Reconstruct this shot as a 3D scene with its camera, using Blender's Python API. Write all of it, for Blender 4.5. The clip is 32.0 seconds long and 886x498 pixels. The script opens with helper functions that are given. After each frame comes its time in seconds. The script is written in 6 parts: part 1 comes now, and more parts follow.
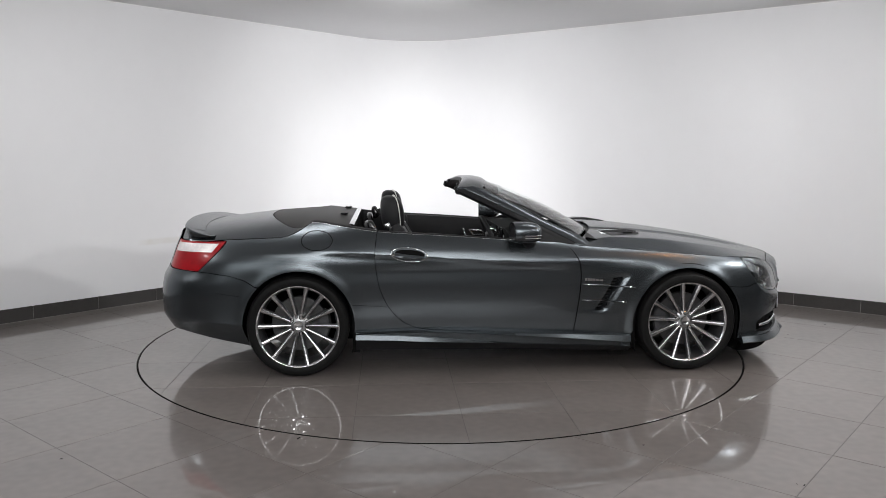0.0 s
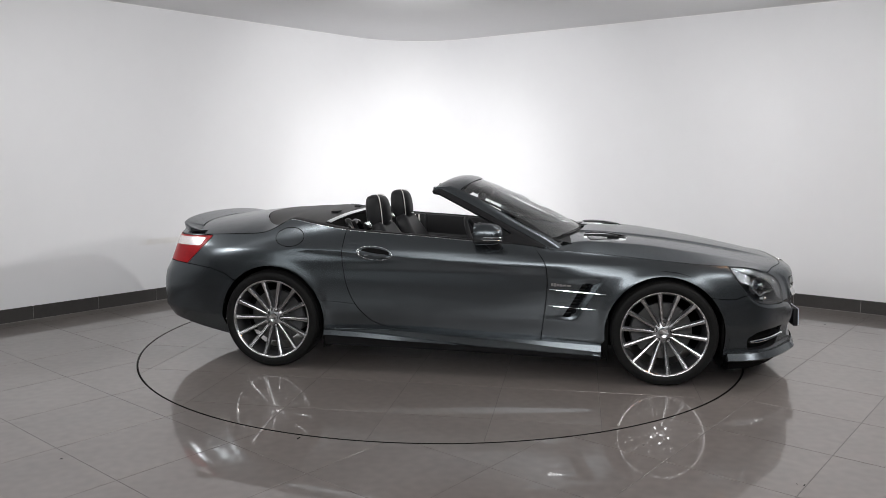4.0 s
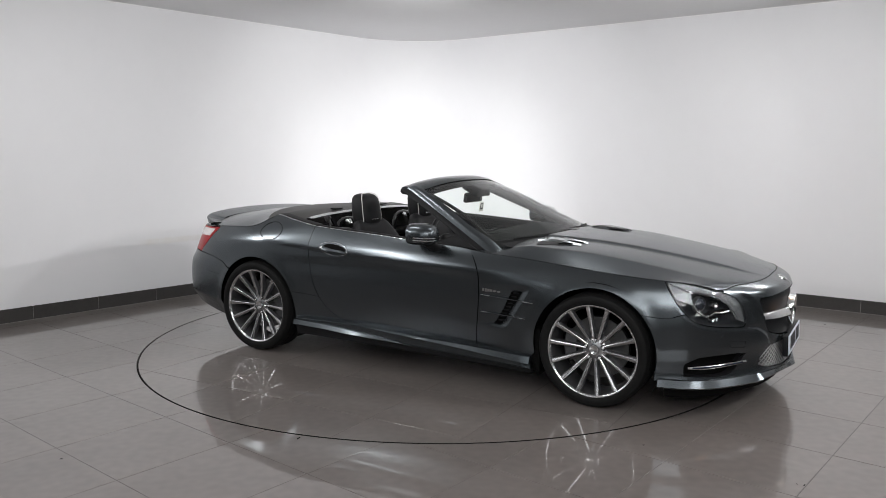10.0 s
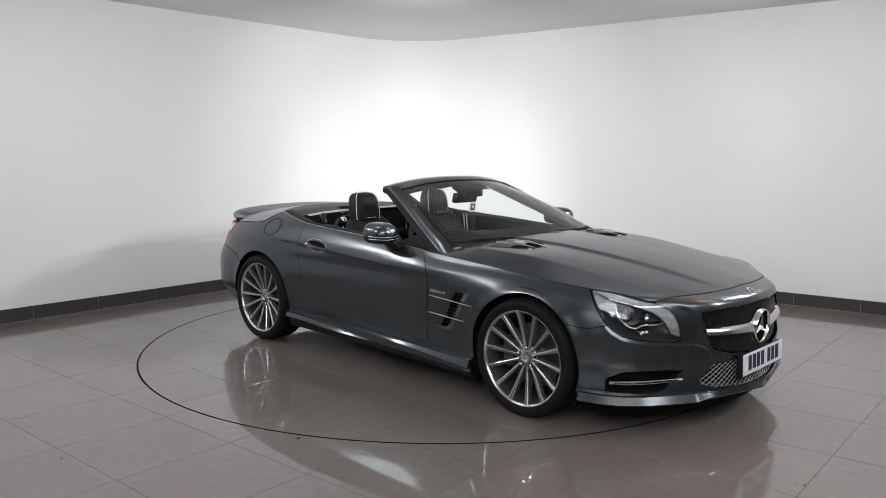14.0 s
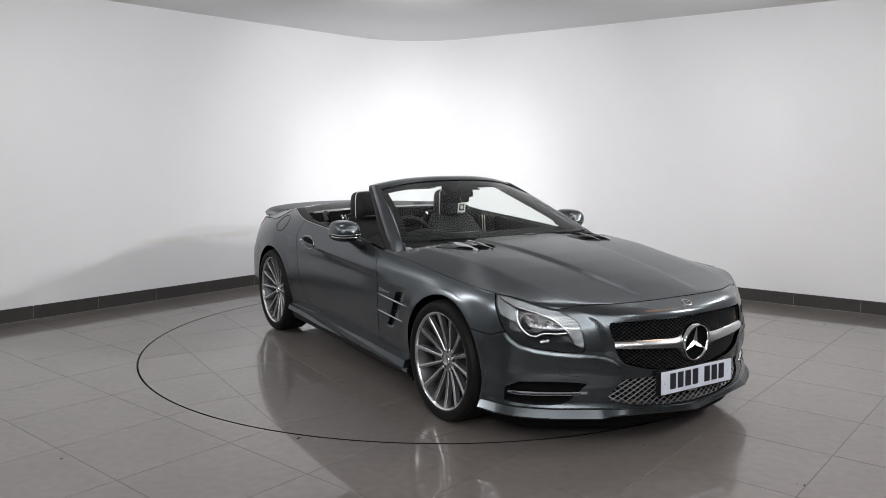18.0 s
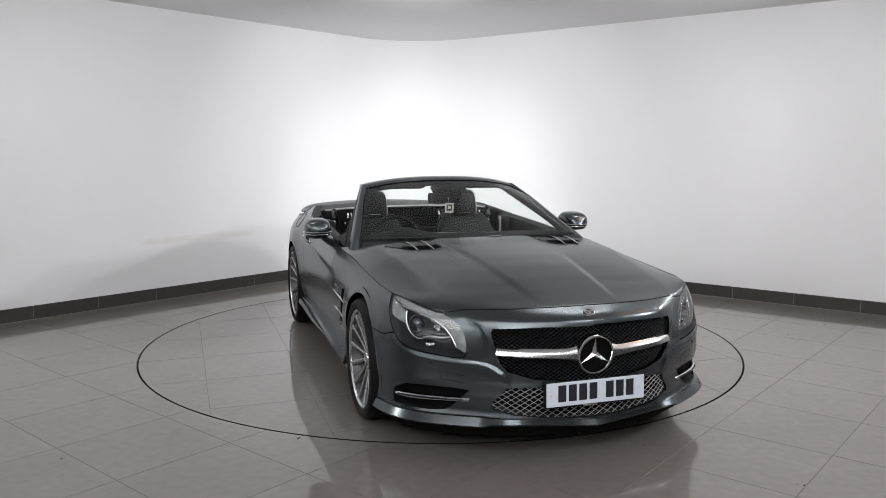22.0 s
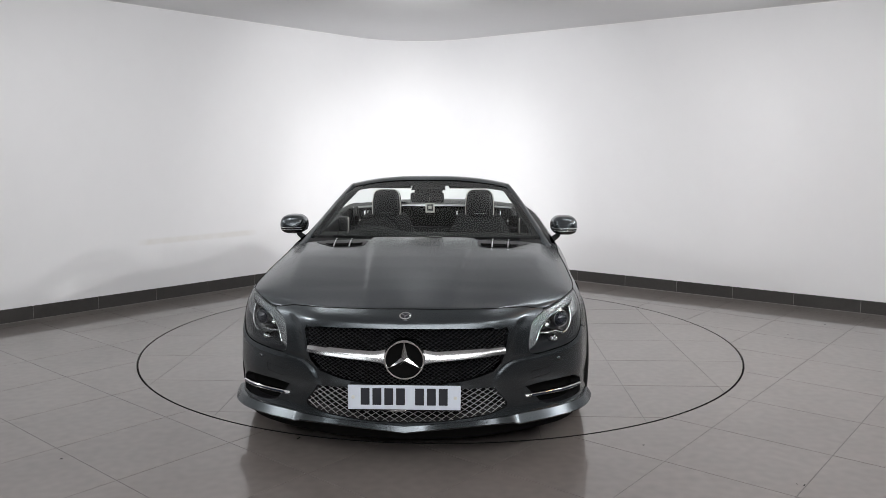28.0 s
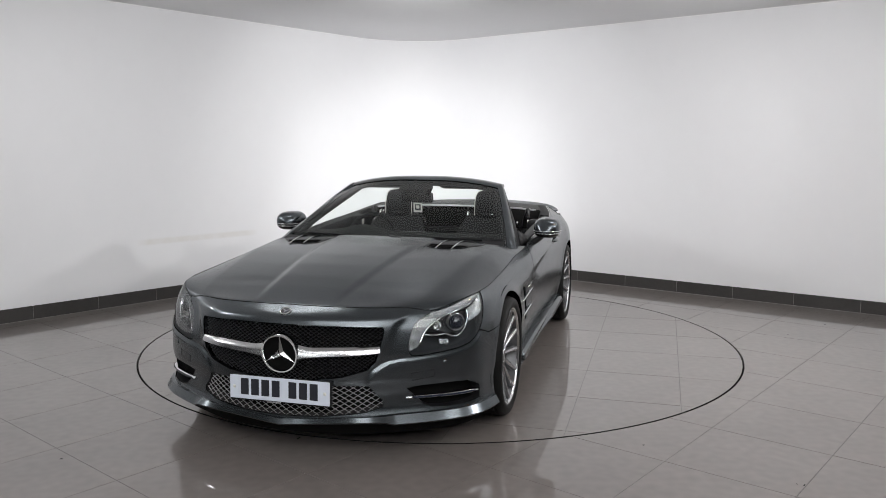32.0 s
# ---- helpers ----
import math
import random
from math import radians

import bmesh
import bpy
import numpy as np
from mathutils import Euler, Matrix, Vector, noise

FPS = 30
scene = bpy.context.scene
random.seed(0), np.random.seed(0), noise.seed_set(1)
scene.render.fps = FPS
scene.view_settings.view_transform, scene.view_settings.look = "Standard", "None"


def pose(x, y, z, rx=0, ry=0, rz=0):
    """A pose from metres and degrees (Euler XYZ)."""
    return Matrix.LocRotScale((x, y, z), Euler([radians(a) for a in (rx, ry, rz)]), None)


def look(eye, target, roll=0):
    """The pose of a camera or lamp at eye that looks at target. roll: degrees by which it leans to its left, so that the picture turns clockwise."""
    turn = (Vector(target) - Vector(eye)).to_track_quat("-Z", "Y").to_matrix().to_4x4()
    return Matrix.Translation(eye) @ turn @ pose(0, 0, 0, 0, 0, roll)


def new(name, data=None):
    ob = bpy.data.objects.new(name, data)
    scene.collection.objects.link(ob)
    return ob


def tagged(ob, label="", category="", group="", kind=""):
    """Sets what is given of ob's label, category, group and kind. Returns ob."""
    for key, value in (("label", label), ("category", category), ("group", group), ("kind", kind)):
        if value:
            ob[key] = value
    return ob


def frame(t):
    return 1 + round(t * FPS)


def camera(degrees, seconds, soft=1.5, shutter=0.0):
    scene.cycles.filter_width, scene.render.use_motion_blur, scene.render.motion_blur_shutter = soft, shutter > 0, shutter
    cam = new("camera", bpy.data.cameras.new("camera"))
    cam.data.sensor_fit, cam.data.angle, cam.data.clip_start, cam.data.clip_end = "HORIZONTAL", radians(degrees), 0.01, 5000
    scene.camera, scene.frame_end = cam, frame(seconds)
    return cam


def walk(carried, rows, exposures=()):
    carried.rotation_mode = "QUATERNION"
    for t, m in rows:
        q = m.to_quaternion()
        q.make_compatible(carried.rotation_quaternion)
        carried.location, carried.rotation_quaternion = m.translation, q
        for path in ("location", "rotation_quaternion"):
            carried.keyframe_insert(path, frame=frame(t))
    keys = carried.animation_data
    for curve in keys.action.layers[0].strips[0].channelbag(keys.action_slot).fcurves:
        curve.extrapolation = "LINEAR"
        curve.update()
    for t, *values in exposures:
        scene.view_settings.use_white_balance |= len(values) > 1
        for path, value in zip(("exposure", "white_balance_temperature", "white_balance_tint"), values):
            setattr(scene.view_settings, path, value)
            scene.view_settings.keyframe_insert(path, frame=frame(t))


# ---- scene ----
EXPOSURE, HIGH_L = 0.04, 2.79
# ---------------------------------------------------------------- camera
EYE = Vector((0.0, -6.035, 1.474))
YAW, PITCH, ROLL = radians(0.1505), radians(-7.2187), -0.101
AIM = EYE + Vector((math.sin(YAW) * math.cos(PITCH), math.cos(YAW) * math.cos(PITCH), math.sin(PITCH)))
cam = camera(59.0, 32.0, soft=0.45)
walk(cam, [(0, look(EYE, AIM, -ROLL)), (32, look(EYE, AIM, -ROLL))], exposures=[(0, EXPOSURE), (32, EXPOSURE)])

# ---------------------------------------------------------------- light
world = bpy.data.worlds.new("world")
world.use_nodes = True
world.node_tree.nodes["Background"].inputs[0].default_value = (0.9, 0.95, 1.0, 1)
world.node_tree.nodes["Background"].inputs[1].default_value = 0.02
scene.world = world


def area_lamp(name, eye, target, sx, sy, watts, colour=(0.982, 0.984, 0.984), spread=180):
    d = bpy.data.lights.new(name, "AREA")
    d.shape, d.size, d.size_y, d.energy, d.color = "RECTANGLE", sx, sy, watts, colour
    d.spread = radians(spread)
    ob = new(name, d)
    ob.matrix_world = look(eye, target)
    return ob


def spot_lamp(name, eye, target, watts, cone, blend, radius, colour=(0.982, 0.984, 0.984)):
    d = bpy.data.lights.new(name, "SPOT")
    d.energy, d.spot_size, d.spot_blend, d.shadow_soft_size, d.color = watts, radians(cone), blend, radius, colour
    ob = new(name, d)
    ob.matrix_world = look(eye, target)
    return ob


# unseen soft lamps, most near the ceiling, their places guessed: a wash along each wall and into the corner, strips
# over the car, panels before it, a warm lamp, and fills added in front and at the sides
area_lamp("wall_wash_lamp", (-2.2, -1.2, HIGH_L), (-3.2, 0.9, 0.3), 3.6, 0.5, 10)
area_lamp("wall_wash_lamp", (2.4, -1.0, HIGH_L), (3.4, 1.0, 0.3), 3.6, 0.5, 37)
spot_lamp("corner_spot_lamp", (-0.20, 0.3, 2.72), (-0.20, 4.0, 0.65), 150, 116, 1.0, 0.12)
spot_lamp("corner_spot_lamp", (-0.20, -0.2, 2.72), (-0.20, 4.0, 0.45), 330, 62, 1.0, 0.12)
area_lamp("ceiling_strip_lamp", (-1.35, -0.9, HIGH_L), (-1.35, -0.9, 0), 0.9, 0.22, 9)
area_lamp("ceiling_strip_lamp", (1.35, -0.9, HIGH_L), (1.35, -0.9, 0), 0.9, 0.22, 9)
area_lamp("ceiling_panel_lamp", (0.1, -4.9, HIGH_L), (0.1, -4.2, 0), 4.6, 2.4, 145)
area_lamp("ceiling_panel_lamp", (2.7, -4.0, HIGH_L), (2.0, -2.4, 0), 0.8, 0.6, 26)
# fills added on the camera side to brighten the flanks, no known fitting
area_lamp("front_fill_lamp", (0.2, -7.2, 2.38), (0.1, -1.0, 0.7), 3.4, 0.6, 75)
area_lamp("front_fill_lamp", (-3.3, -6.2, 1.75), (0.2, -0.8, 0.7), 2.2, 1.1, 17, colour=(0.94, 0.99, 1.0))
area_lamp("warm_lamp", (2.6, -1.7, 2.66), (1.6, -0.9, 0.7), 0.25, 0.12, 2.5, colour=(1.0, 0.42, 0.12))
# small side fills added for brightness, no known track or fitting
for x, y, watts in ((3.9, -0.05, 25), (4.2, -2.4, 25), (-4.1, -0.6, 13), (-4.3, -2.6, 13)):
    area_lamp("side_fill_lamp", (x, y, 2.5), (-0.4 * x, 0.5, 0.6), 0.11, 0.11, watts, spread=120)


# ---------------------------------------------------------------- materials
def material(name, colour, rough=0.5, metal=0.0, vary=0.0, vscale=6.0, bump=0.0, bscale=60.0, coat=0.0, coat_rough=0.1,
             rvary=0.0, spec=0.5, per_piece=0.0):
    """A Principled material with variation at two scales and fine relief, in object space."""
    m = bpy.data.materials.new(name)
    m.use_nodes = True
    nt = m.node_tree
    b = nt.nodes["Principled BSDF"]
    b.inputs["Base Color"].default_value = (*colour, 1)
    b.inputs["Roughness"].default_value = rough
    b.inputs["Metallic"].default_value = metal
    b.inputs["Specular IOR Level"].default_value = spec
    b.inputs["Coat Weight"].default_value = coat
    b.inputs["Coat Roughness"].default_value = coat_rough
    tc = nt.nodes.new("ShaderNodeTexCoord")
    if vary or rvary or per_piece:
        n1 = nt.nodes.new("ShaderNodeTexNoise")
        n1.inputs["Scale"].default_value, n1.inputs["Detail"].default_value = vscale, 5
        n2 = nt.nodes.new("ShaderNodeTexNoise")
        n2.inputs["Scale"].default_value, n2.inputs["Detail"].default_value = vscale * 9, 3
        add = nt.nodes.new("ShaderNodeMath")
        add.operation = "ADD"
        for n in (n1, n2):
            nt.links.new(tc.outputs["Object"], n.inputs["Vector"])
        nt.links.new(n1.outputs["Fac"], add.inputs[0])
        nt.links.new(n2.outputs["Fac"], add.inputs[1])
        last = add.outputs[0]
        if per_piece:
            oi = nt.nodes.new("ShaderNodeObjectInfo")
            mu = nt.nodes.new("ShaderNodeMath")
            mu.operation = "MULTIPLY_ADD"
            mu.inputs[1].default_value, mu.inputs[2].default_value = per_piece * 2, -per_piece
            nt.links.new(oi.outputs["Random"], mu.inputs[0])
            ad = nt.nodes.new("ShaderNodeMath")
            nt.links.new(mu.outputs[0], ad.inputs[0])
            nt.links.new(last, ad.inputs[1])
            last = ad.outputs[0]
        if vary:
            mr = nt.nodes.new("ShaderNodeMapRange")
            mr.inputs[1].default_value, mr.inputs[2].default_value = 0.55, 1.45
            mr.inputs[3].default_value, mr.inputs[4].default_value = 1 - vary, 1 + vary
            mx = nt.nodes.new("ShaderNodeVectorMath")
            mx.operation = "SCALE"
            mx.inputs[0].default_value = colour
            nt.links.new(last, mr.inputs[0])
            nt.links.new(mr.outputs[0], mx.inputs["Scale"])
            nt.links.new(mx.outputs[0], b.inputs["Base Color"])
        if rvary:
            mr = nt.nodes.new("ShaderNodeMapRange")
            mr.inputs[1].default_value, mr.inputs[2].default_value = 0.6, 1.4
            mr.inputs[3].default_value, mr.inputs[4].default_value = max(rough - rvary, 0.01), rough + rvary
            nt.links.new(last, mr.inputs[0])
            nt.links.new(mr.outputs[0], b.inputs["Roughness"])
    if bump:
        n3 = nt.nodes.new("ShaderNodeTexNoise")
        n3.inputs["Scale"].default_value, n3.inputs["Detail"].default_value = bscale, 4
        bp = nt.nodes.new("ShaderNodeBump")
        bp.inputs["Strength"].default_value, bp.inputs["Distance"].default_value = 1.0, bump
        nt.links.new(tc.outputs["Object"], n3.inputs["Vector"])
        nt.links.new(n3.outputs["Fac"], bp.inputs["Height"])
        nt.links.new(bp.outputs[0], b.inputs["Normal"])
    return m


def pane(name, tint, ior=1.18):
    """Thin clear glass: lets light straight through and mirrors by its angle."""
    m = bpy.data.materials.new(name)
    m.use_nodes = True
    nt = m.node_tree
    nt.nodes.remove(nt.nodes["Principled BSDF"])
    clear, gloss = nt.nodes.new("ShaderNodeBsdfTransparent"), nt.nodes.new("ShaderNodeBsdfGlossy")
    clear.inputs[0].default_value = (*tint, 1)
    gloss.inputs[0].default_value, gloss.inputs["Roughness"].default_value = (1, 1, 1, 1), 0.0
    mix, fr = nt.nodes.new("ShaderNodeMixShader"), nt.nodes.new("ShaderNodeFresnel")
    fr.inputs["IOR"].default_value = ior
    nt.links.new(fr.outputs[0], mix.inputs[0])
    nt.links.new(clear.outputs[0], mix.inputs[1])
    nt.links.new(gloss.outputs[0], mix.inputs[2])
    nt.links.new(mix.outputs[0], nt.nodes["Material Output"].inputs[0])
    return m


M_WALL = material("white_wall_paint", (0.80, 0.80, 0.815), 0.55, vary=0.012, vscale=0.7, bump=0.0004, bscale=90)


def scuff(m):
    """A long pale-brown scrape on the wall, about 0.58 m above the floor."""
    nt = m.node_tree
    b = nt.nodes["Principled BSDF"]
    old = b.inputs["Base Color"].links[0].from_socket
    tc = nt.nodes.new("ShaderNodeTexCoord")
    dot = nt.nodes.new("ShaderNodeVectorMath")
    dot.operation, dot.inputs[1].default_value = "DOT_PRODUCT", (-0.6593, -0.7519, 0)
    sep = nt.nodes.new("ShaderNodeSeparateXYZ")
    nt.links.new(tc.outputs["Object"], dot.inputs[0])
    nt.links.new(tc.outputs["Object"], sep.inputs[0])
    noise_ = nt.nodes.new("ShaderNodeTexNoise")
    noise_.inputs["Scale"].default_value, noise_.inputs["Detail"].default_value = 9, 6
    nt.links.new(tc.outputs["Object"], noise_.inputs["Vector"])
    last = noise_.outputs["Fac"]
    # window along the wall and in height
    for sock, lo, hi, soft in ((dot.outputs["Value"], -0.42, 0.74, 0.12), (sep.outputs["Z"], 0.565, 0.600, 0.02)):
        for a, c in ((lo - soft, lo), (hi + soft, hi)):
            mr = nt.nodes.new("ShaderNodeMapRange")
            mr.inputs[1].default_value, mr.inputs[2].default_value = a, c
            nt.links.new(sock, mr.inputs[0])
            mu = nt.nodes.new("ShaderNodeMath")
            mu.operation = "MULTIPLY"
            nt.links.new(last, mu.inputs[0])
            nt.links.new(mr.outputs[0], mu.inputs[1])
            last = mu.outputs[0]
    mix = nt.nodes.new("ShaderNodeMix")
    mix.data_type = "RGBA"
    nt.links.new(last, mix.inputs[0])
    nt.links.new(old, mix.inputs[6])
    mix.inputs[7].default_value = (0.70, 0.68, 0.65, 1)
    nt.links.new(mix.outputs[2], b.inputs["Base Color"])


scuff(M_WALL)
# colour of the unseen rear wall, dark so that the car paint reflects less light
M_BACK = material("added_dark_wall", (0.10, 0.10, 0.105), 0.7, vary=0.03, vscale=0.7, bump=0.0004, bscale=90)
M_CEIL = material("ceiling_paint", (0.84, 0.84, 0.85), 0.7, vary=0.012, vscale=0.8, bump=0.0004, bscale=70)
M_TILE = material("polished_grey_porcelain", (0.156, 0.137, 0.128), 0.30, coat=0.86, coat_rough=0.022, vary=0.13, vscale=2.2,
                  spec=0.22, per_piece=0.12)
M_TILE.node_tree.nodes["Principled BSDF"].inputs["Coat IOR"].default_value = 1.48
for _n in M_TILE.node_tree.nodes:
    if _n.type == "TEX_NOISE":
        _n.inputs["Detail"].default_value = 2 if _n.inputs["Scale"].default_value < 5 else 0
M_JOINT = material("grout", (0.10, 0.095, 0.09), 0.8, vary=0.15, vscale=12)
M_SKIRT = material("dark_skirting_tile", (0.056, 0.053, 0.051), 0.5, spec=0.25, vary=0.12, vscale=4, per_piece=0.2)
M_GAP = material("black_gap", (0.010, 0.010, 0.010), 0.8, spec=0.05)
M_BEAD = material("white_bead_paint", (0.88, 0.88, 0.88), 0.4, vary=0.02, vscale=3)
M_PALEJOINT = material("pale_grout", (0.26, 0.25, 0.24), 0.8, vary=0.15, vscale=12)


# ---------------------------------------------------------------- mesh helpers
def mesh(name, verts, faces, mat, smooth=True):
    me = bpy.data.meshes.new(name)
    me.from_pydata([tuple(v) for v in verts], [], [tuple(f) for f in faces])
    me.materials.append(mat)
    if smooth:
        me.shade_smooth()
    me.update()
    return me


def part(name, me, parent, label="", m=None, mat=None):
    """Links a mesh (or a bmesh with mat) as one object under a thing or a part."""
    if isinstance(me, bmesh.types.BMesh):
        bm, me = me, bpy.data.meshes.new(name)
        bm.to_mesh(me)
        bm.free()
        me.materials.append(mat)
    ob = new(name, me)
    ob.parent = parent
    if m is not None:
        ob.matrix_local = m
    return tagged(ob, label) if label else ob


def mirrored(me):
    """The mesh mirrored to the car's other side."""
    co = np.array([v.co[:] for v in me.vertices]) * (1, -1, 1)
    out = mesh(me.name, co, [tuple(reversed(p.vertices[:])) for p in me.polygons], me.materials[0])
    if me.has_custom_normals:
        no = np.zeros((len(me.vertices), 3))
        for lp in me.loops:
            no[lp.vertex_index] = lp.normal
        out.normals_split_custom_set_from_vertices([tuple(n * (1, -1, 1)) for n in no])
    return out


def grid_faces(nu, nv, closed_u=False, closed_v=False, flip=False):
    out = []
    for i in range(nu if closed_u else nu - 1):
        for j in range(nv if closed_v else nv - 1):
            a, b = i * nv + j, i * nv + (j + 1) % nv
            c, d = ((i + 1) % nu) * nv + (j + 1) % nv, ((i + 1) % nu) * nv + j
            out.append((a, d, c, b) if flip else (a, b, c, d))
    return out


def sharp(me, degrees=35):
    me.set_sharp_from_angle(angle=radians(degrees))
    return me


def loft(name, rows, mat, closed_u=False, closed_v=False, caps=False, angle=40, flip=False):
    nv = len(rows[0])
    verts = [v for r in rows for v in r]
    faces = grid_faces(len(rows), nv, closed_u, closed_v, flip)
    if caps:
        a, b = tuple(range(nv)), tuple(range((len(rows) - 1) * nv, len(rows) * nv))
        faces += [a if flip else a[::-1], b[::-1] if flip else b]
    return sharp(mesh(name, verts, faces, mat), angle)


def lathe(name, profile, mat, n=48, angle=40):
    """Turned about the y axis: profile of (radius, y)."""
    rows = [[(r * math.sin(2 * math.pi * k / n), y, r * math.cos(2 * math.pi * k / n)) for r, y in profile] for k in range(n)]
    return loft(name, rows, mat, closed_u=True, angle=angle)


def tube(name, path, radius, mat, n=10, ends=True):
    """A round bar along a path; radius a number or a list."""
    path = [Vector(p) for p in path]
    rad = radius if isinstance(radius, (list, tuple)) else [radius] * len(path)
    rows = []
    side = None
    for i, p in enumerate(path):
        t = (path[min(i + 1, len(path) - 1)] - path[max(i - 1, 0)]).normalized()
        if side is None:
            side = t.cross(Vector((0, 0, 1)) if abs(t.z) < 0.9 else Vector((0, 1, 0))).normalized()
        side = (side - t * side.dot(t)).normalized()
        up = t.cross(side)
        rows.append([p + rad[i] * (math.cos(2 * math.pi * k / n) * side + math.sin(2 * math.pi * k / n) * up) for k in range(n)])
    return loft(name, rows, mat, closed_v=True, caps=ends, angle=50)


def rbox(name, sx, sy, sz, bevel, mat, segments=2, m=None, taper=None):
    """A box with rounded edges round its centre; taper scales its top in x and y."""
    bm = bmesh.new()
    bmesh.ops.create_cube(bm, size=1)
    for v in bm.verts:
        v.co = Vector((v.co.x * sx, v.co.y * sy, v.co.z * sz))
        if taper and v.co.z > 0:
            v.co.x *= taper[0]
            v.co.y *= taper[1]
    bmesh.ops.bevel(bm, geom=list(bm.edges), offset=bevel, segments=segments, affect="EDGES", profile=0.5)
    if m is not None:
        bm.transform(m)
    me = bpy.data.meshes.new(name)
    bm.to_mesh(me)
    bm.free()
    me.materials.append(mat)
    me.shade_smooth()
    return sharp(me, 40)


def catmull(points, n=8):
    """A smooth line through the points."""
    P = [Vector(p) for p in points]
    P = [P[0] * 2 - P[1]] + P + [P[-1] * 2 - P[-2]]
    out = []
    for i in range(1, len(P) - 2):
        a, b, c, d = P[i - 1:i + 3]
        for k in range(n):
            t = k / n
            out.append(0.5 * ((2 * b) + (c - a) * t + (2 * a - 5 * b + 4 * c - d) * t * t + (3 * b - a - 3 * c + d) * t ** 3))
    return out + [P[-2]]


# ---------------------------------------------------------------- room
HIGH, SKIRT_H = 2.81, 0.12
CORNER = Vector((-0.422, 4.256, 0))
WL = Vector((-0.6593, -0.7519, 0))
WR = Vector((0.7934, -0.6087, 0))
LONG = 10.8
FILLET = 0.95


def room_outline():
    """The inner face of the walls, from the far end of one wall round the coved corner, and back behind the camera."""
    half = math.acos(max(-1, min(1, WL.dot(WR)))) / 2
    cut = FILLET / math.tan(half)
    centre = CORNER + (WL + WR).normalized() * (FILLET / math.sin(half))
    a, b = CORNER + WL * cut - centre, CORNER + WR * cut - centre
    a0, a1 = math.atan2(a.y, a.x), math.atan2(b.y, b.x)
    if a1 > a0:
        a1 -= 2 * math.pi
    arc = [centre + FILLET * Vector((math.cos(a0 + (a1 - a0) * k / 20), math.sin(a0 + (a1 - a0) * k / 20), 0)) for k in range(21)]
    return [CORNER + WL * LONG] + arc + [CORNER + WR * LONG], CORNER + WL * LONG + WR * LONG


OUTLINE, BEHIND = room_outline()


def outward(path, i):
    d = (path[min(i + 1, len(path) - 1)] - path[max(i - 1, 0)]).normalized()
    return Vector((-d.y, d.x, 0))


def strip(name, path, depth0, depth1, z0, z1, mat, angle=30):
    """A band of wall along a path, from depth0 to depth1 outside the path."""
    rows = []
    for i, p in enumerate(path):
        o = outward(path, i)
        rows.append([p + o * depth0 + Vector((0, 0, z0)), p + o * depth0 + Vector((0, 0, z1)),
                     p + o * depth1 + Vector((0, 0, z1)), p + o * depth1 + Vector((0, 0, z0))])
    return loft(name, rows, mat, closed_v=True, caps=True, angle=angle)


def build_room():
    tagged(new("wall_studio", strip("wall_studio", OUTLINE, 0.0, 0.15, 0.0, HIGH, M_WALL)),
           "white painted wall with a rounded corner, faint scuffs low down", "wall", kind="structure")
    # unseen wall behind the camera, added dark to deepen reflections in the paint
    tagged(new("wall_back_added", strip("wall_back_added", [OUTLINE[-1], BEHIND, OUTLINE[0]], 0.0, 0.15, 0.0, HIGH, M_BACK, 20)),
           "unseen dark wall added behind the camera to darken reflections", "wall", kind="structure")
    pts = OUTLINE + [BEHIND]
    top = [p + Vector((0, 0, HIGH)) for p in pts] + [p + Vector((0, 0, HIGH + 0.15)) for p in pts]
    n = len(pts)
    tagged(new("ceiling", mesh("ceiling", top, [tuple(range(n)), tuple(range(2 * n - 1, n - 1, -1))], M_CEIL, False)),
           "plain white painted studio ceiling", "ceiling", kind="structure")
    # skirting: tiles 0.575 m long, laid end to end along the curved wall
    base = new("baseboard")
    tagged(base, "dark grey porcelain tile skirting along the white wall", "skirting", kind="structure")
    fine = []
    for a, b in zip(OUTLINE, OUTLINE[1:]):
        k = max(1, int((b - a).length / 0.05))
        fine += [a.lerp(b, i / k) for i in range(k)]
    fine.append(OUTLINE[-1])
    dist = [0.0]
    for a, b in zip(fine, fine[1:]):
        dist.append(dist[-1] + (b - a).length)

    def at(d):
        i = min(max(int(np.searchsorted(dist, d)) - 1, 0), len(fine) - 2)
        return fine[i].lerp(fine[i + 1], (d - dist[i]) / (dist[i + 1] - dist[i]))
    d, first = dist[0], (CORNER + WL * LONG - Vector((-3.175, 1.109, 0))).length % 0.575
    d = first - 0.575
    while d < dist[-1]:
        lo, hi = max(d + 0.0022, 0.0), min(d + 0.5728, dist[-1])
        if hi - lo > 0.02:
            path = [at(lo + (hi - lo) * k / 6) for k in range(7)]
            me = strip("skirting_tile", path, -0.011, -0.001, 0.0, SKIRT_H, M_SKIRT)
            part("skirting_tile", me, base)
        d += 0.575
    part("sealant", strip("sealant", fine, -0.0135, -0.004, 0.0, 0.0035, M_PALEJOINT), base)
    tagged(new("trim", strip("trim", OUTLINE, -0.006, 0.0, HIGH - 0.010, HIGH - 0.002, M_BEAD)),
           "thin white plaster bead under the studio ceiling", "bead", kind="structure")
    part("grout", strip("grout", fine, -0.0075, -0.0005, 0.0, SKIRT_H - 0.002, M_PALEJOINT), base)


# ---------------------------------------------------------------- floor and turntable
RING, TILE, PITCH_T = 2.2325, 0.594, 0.597


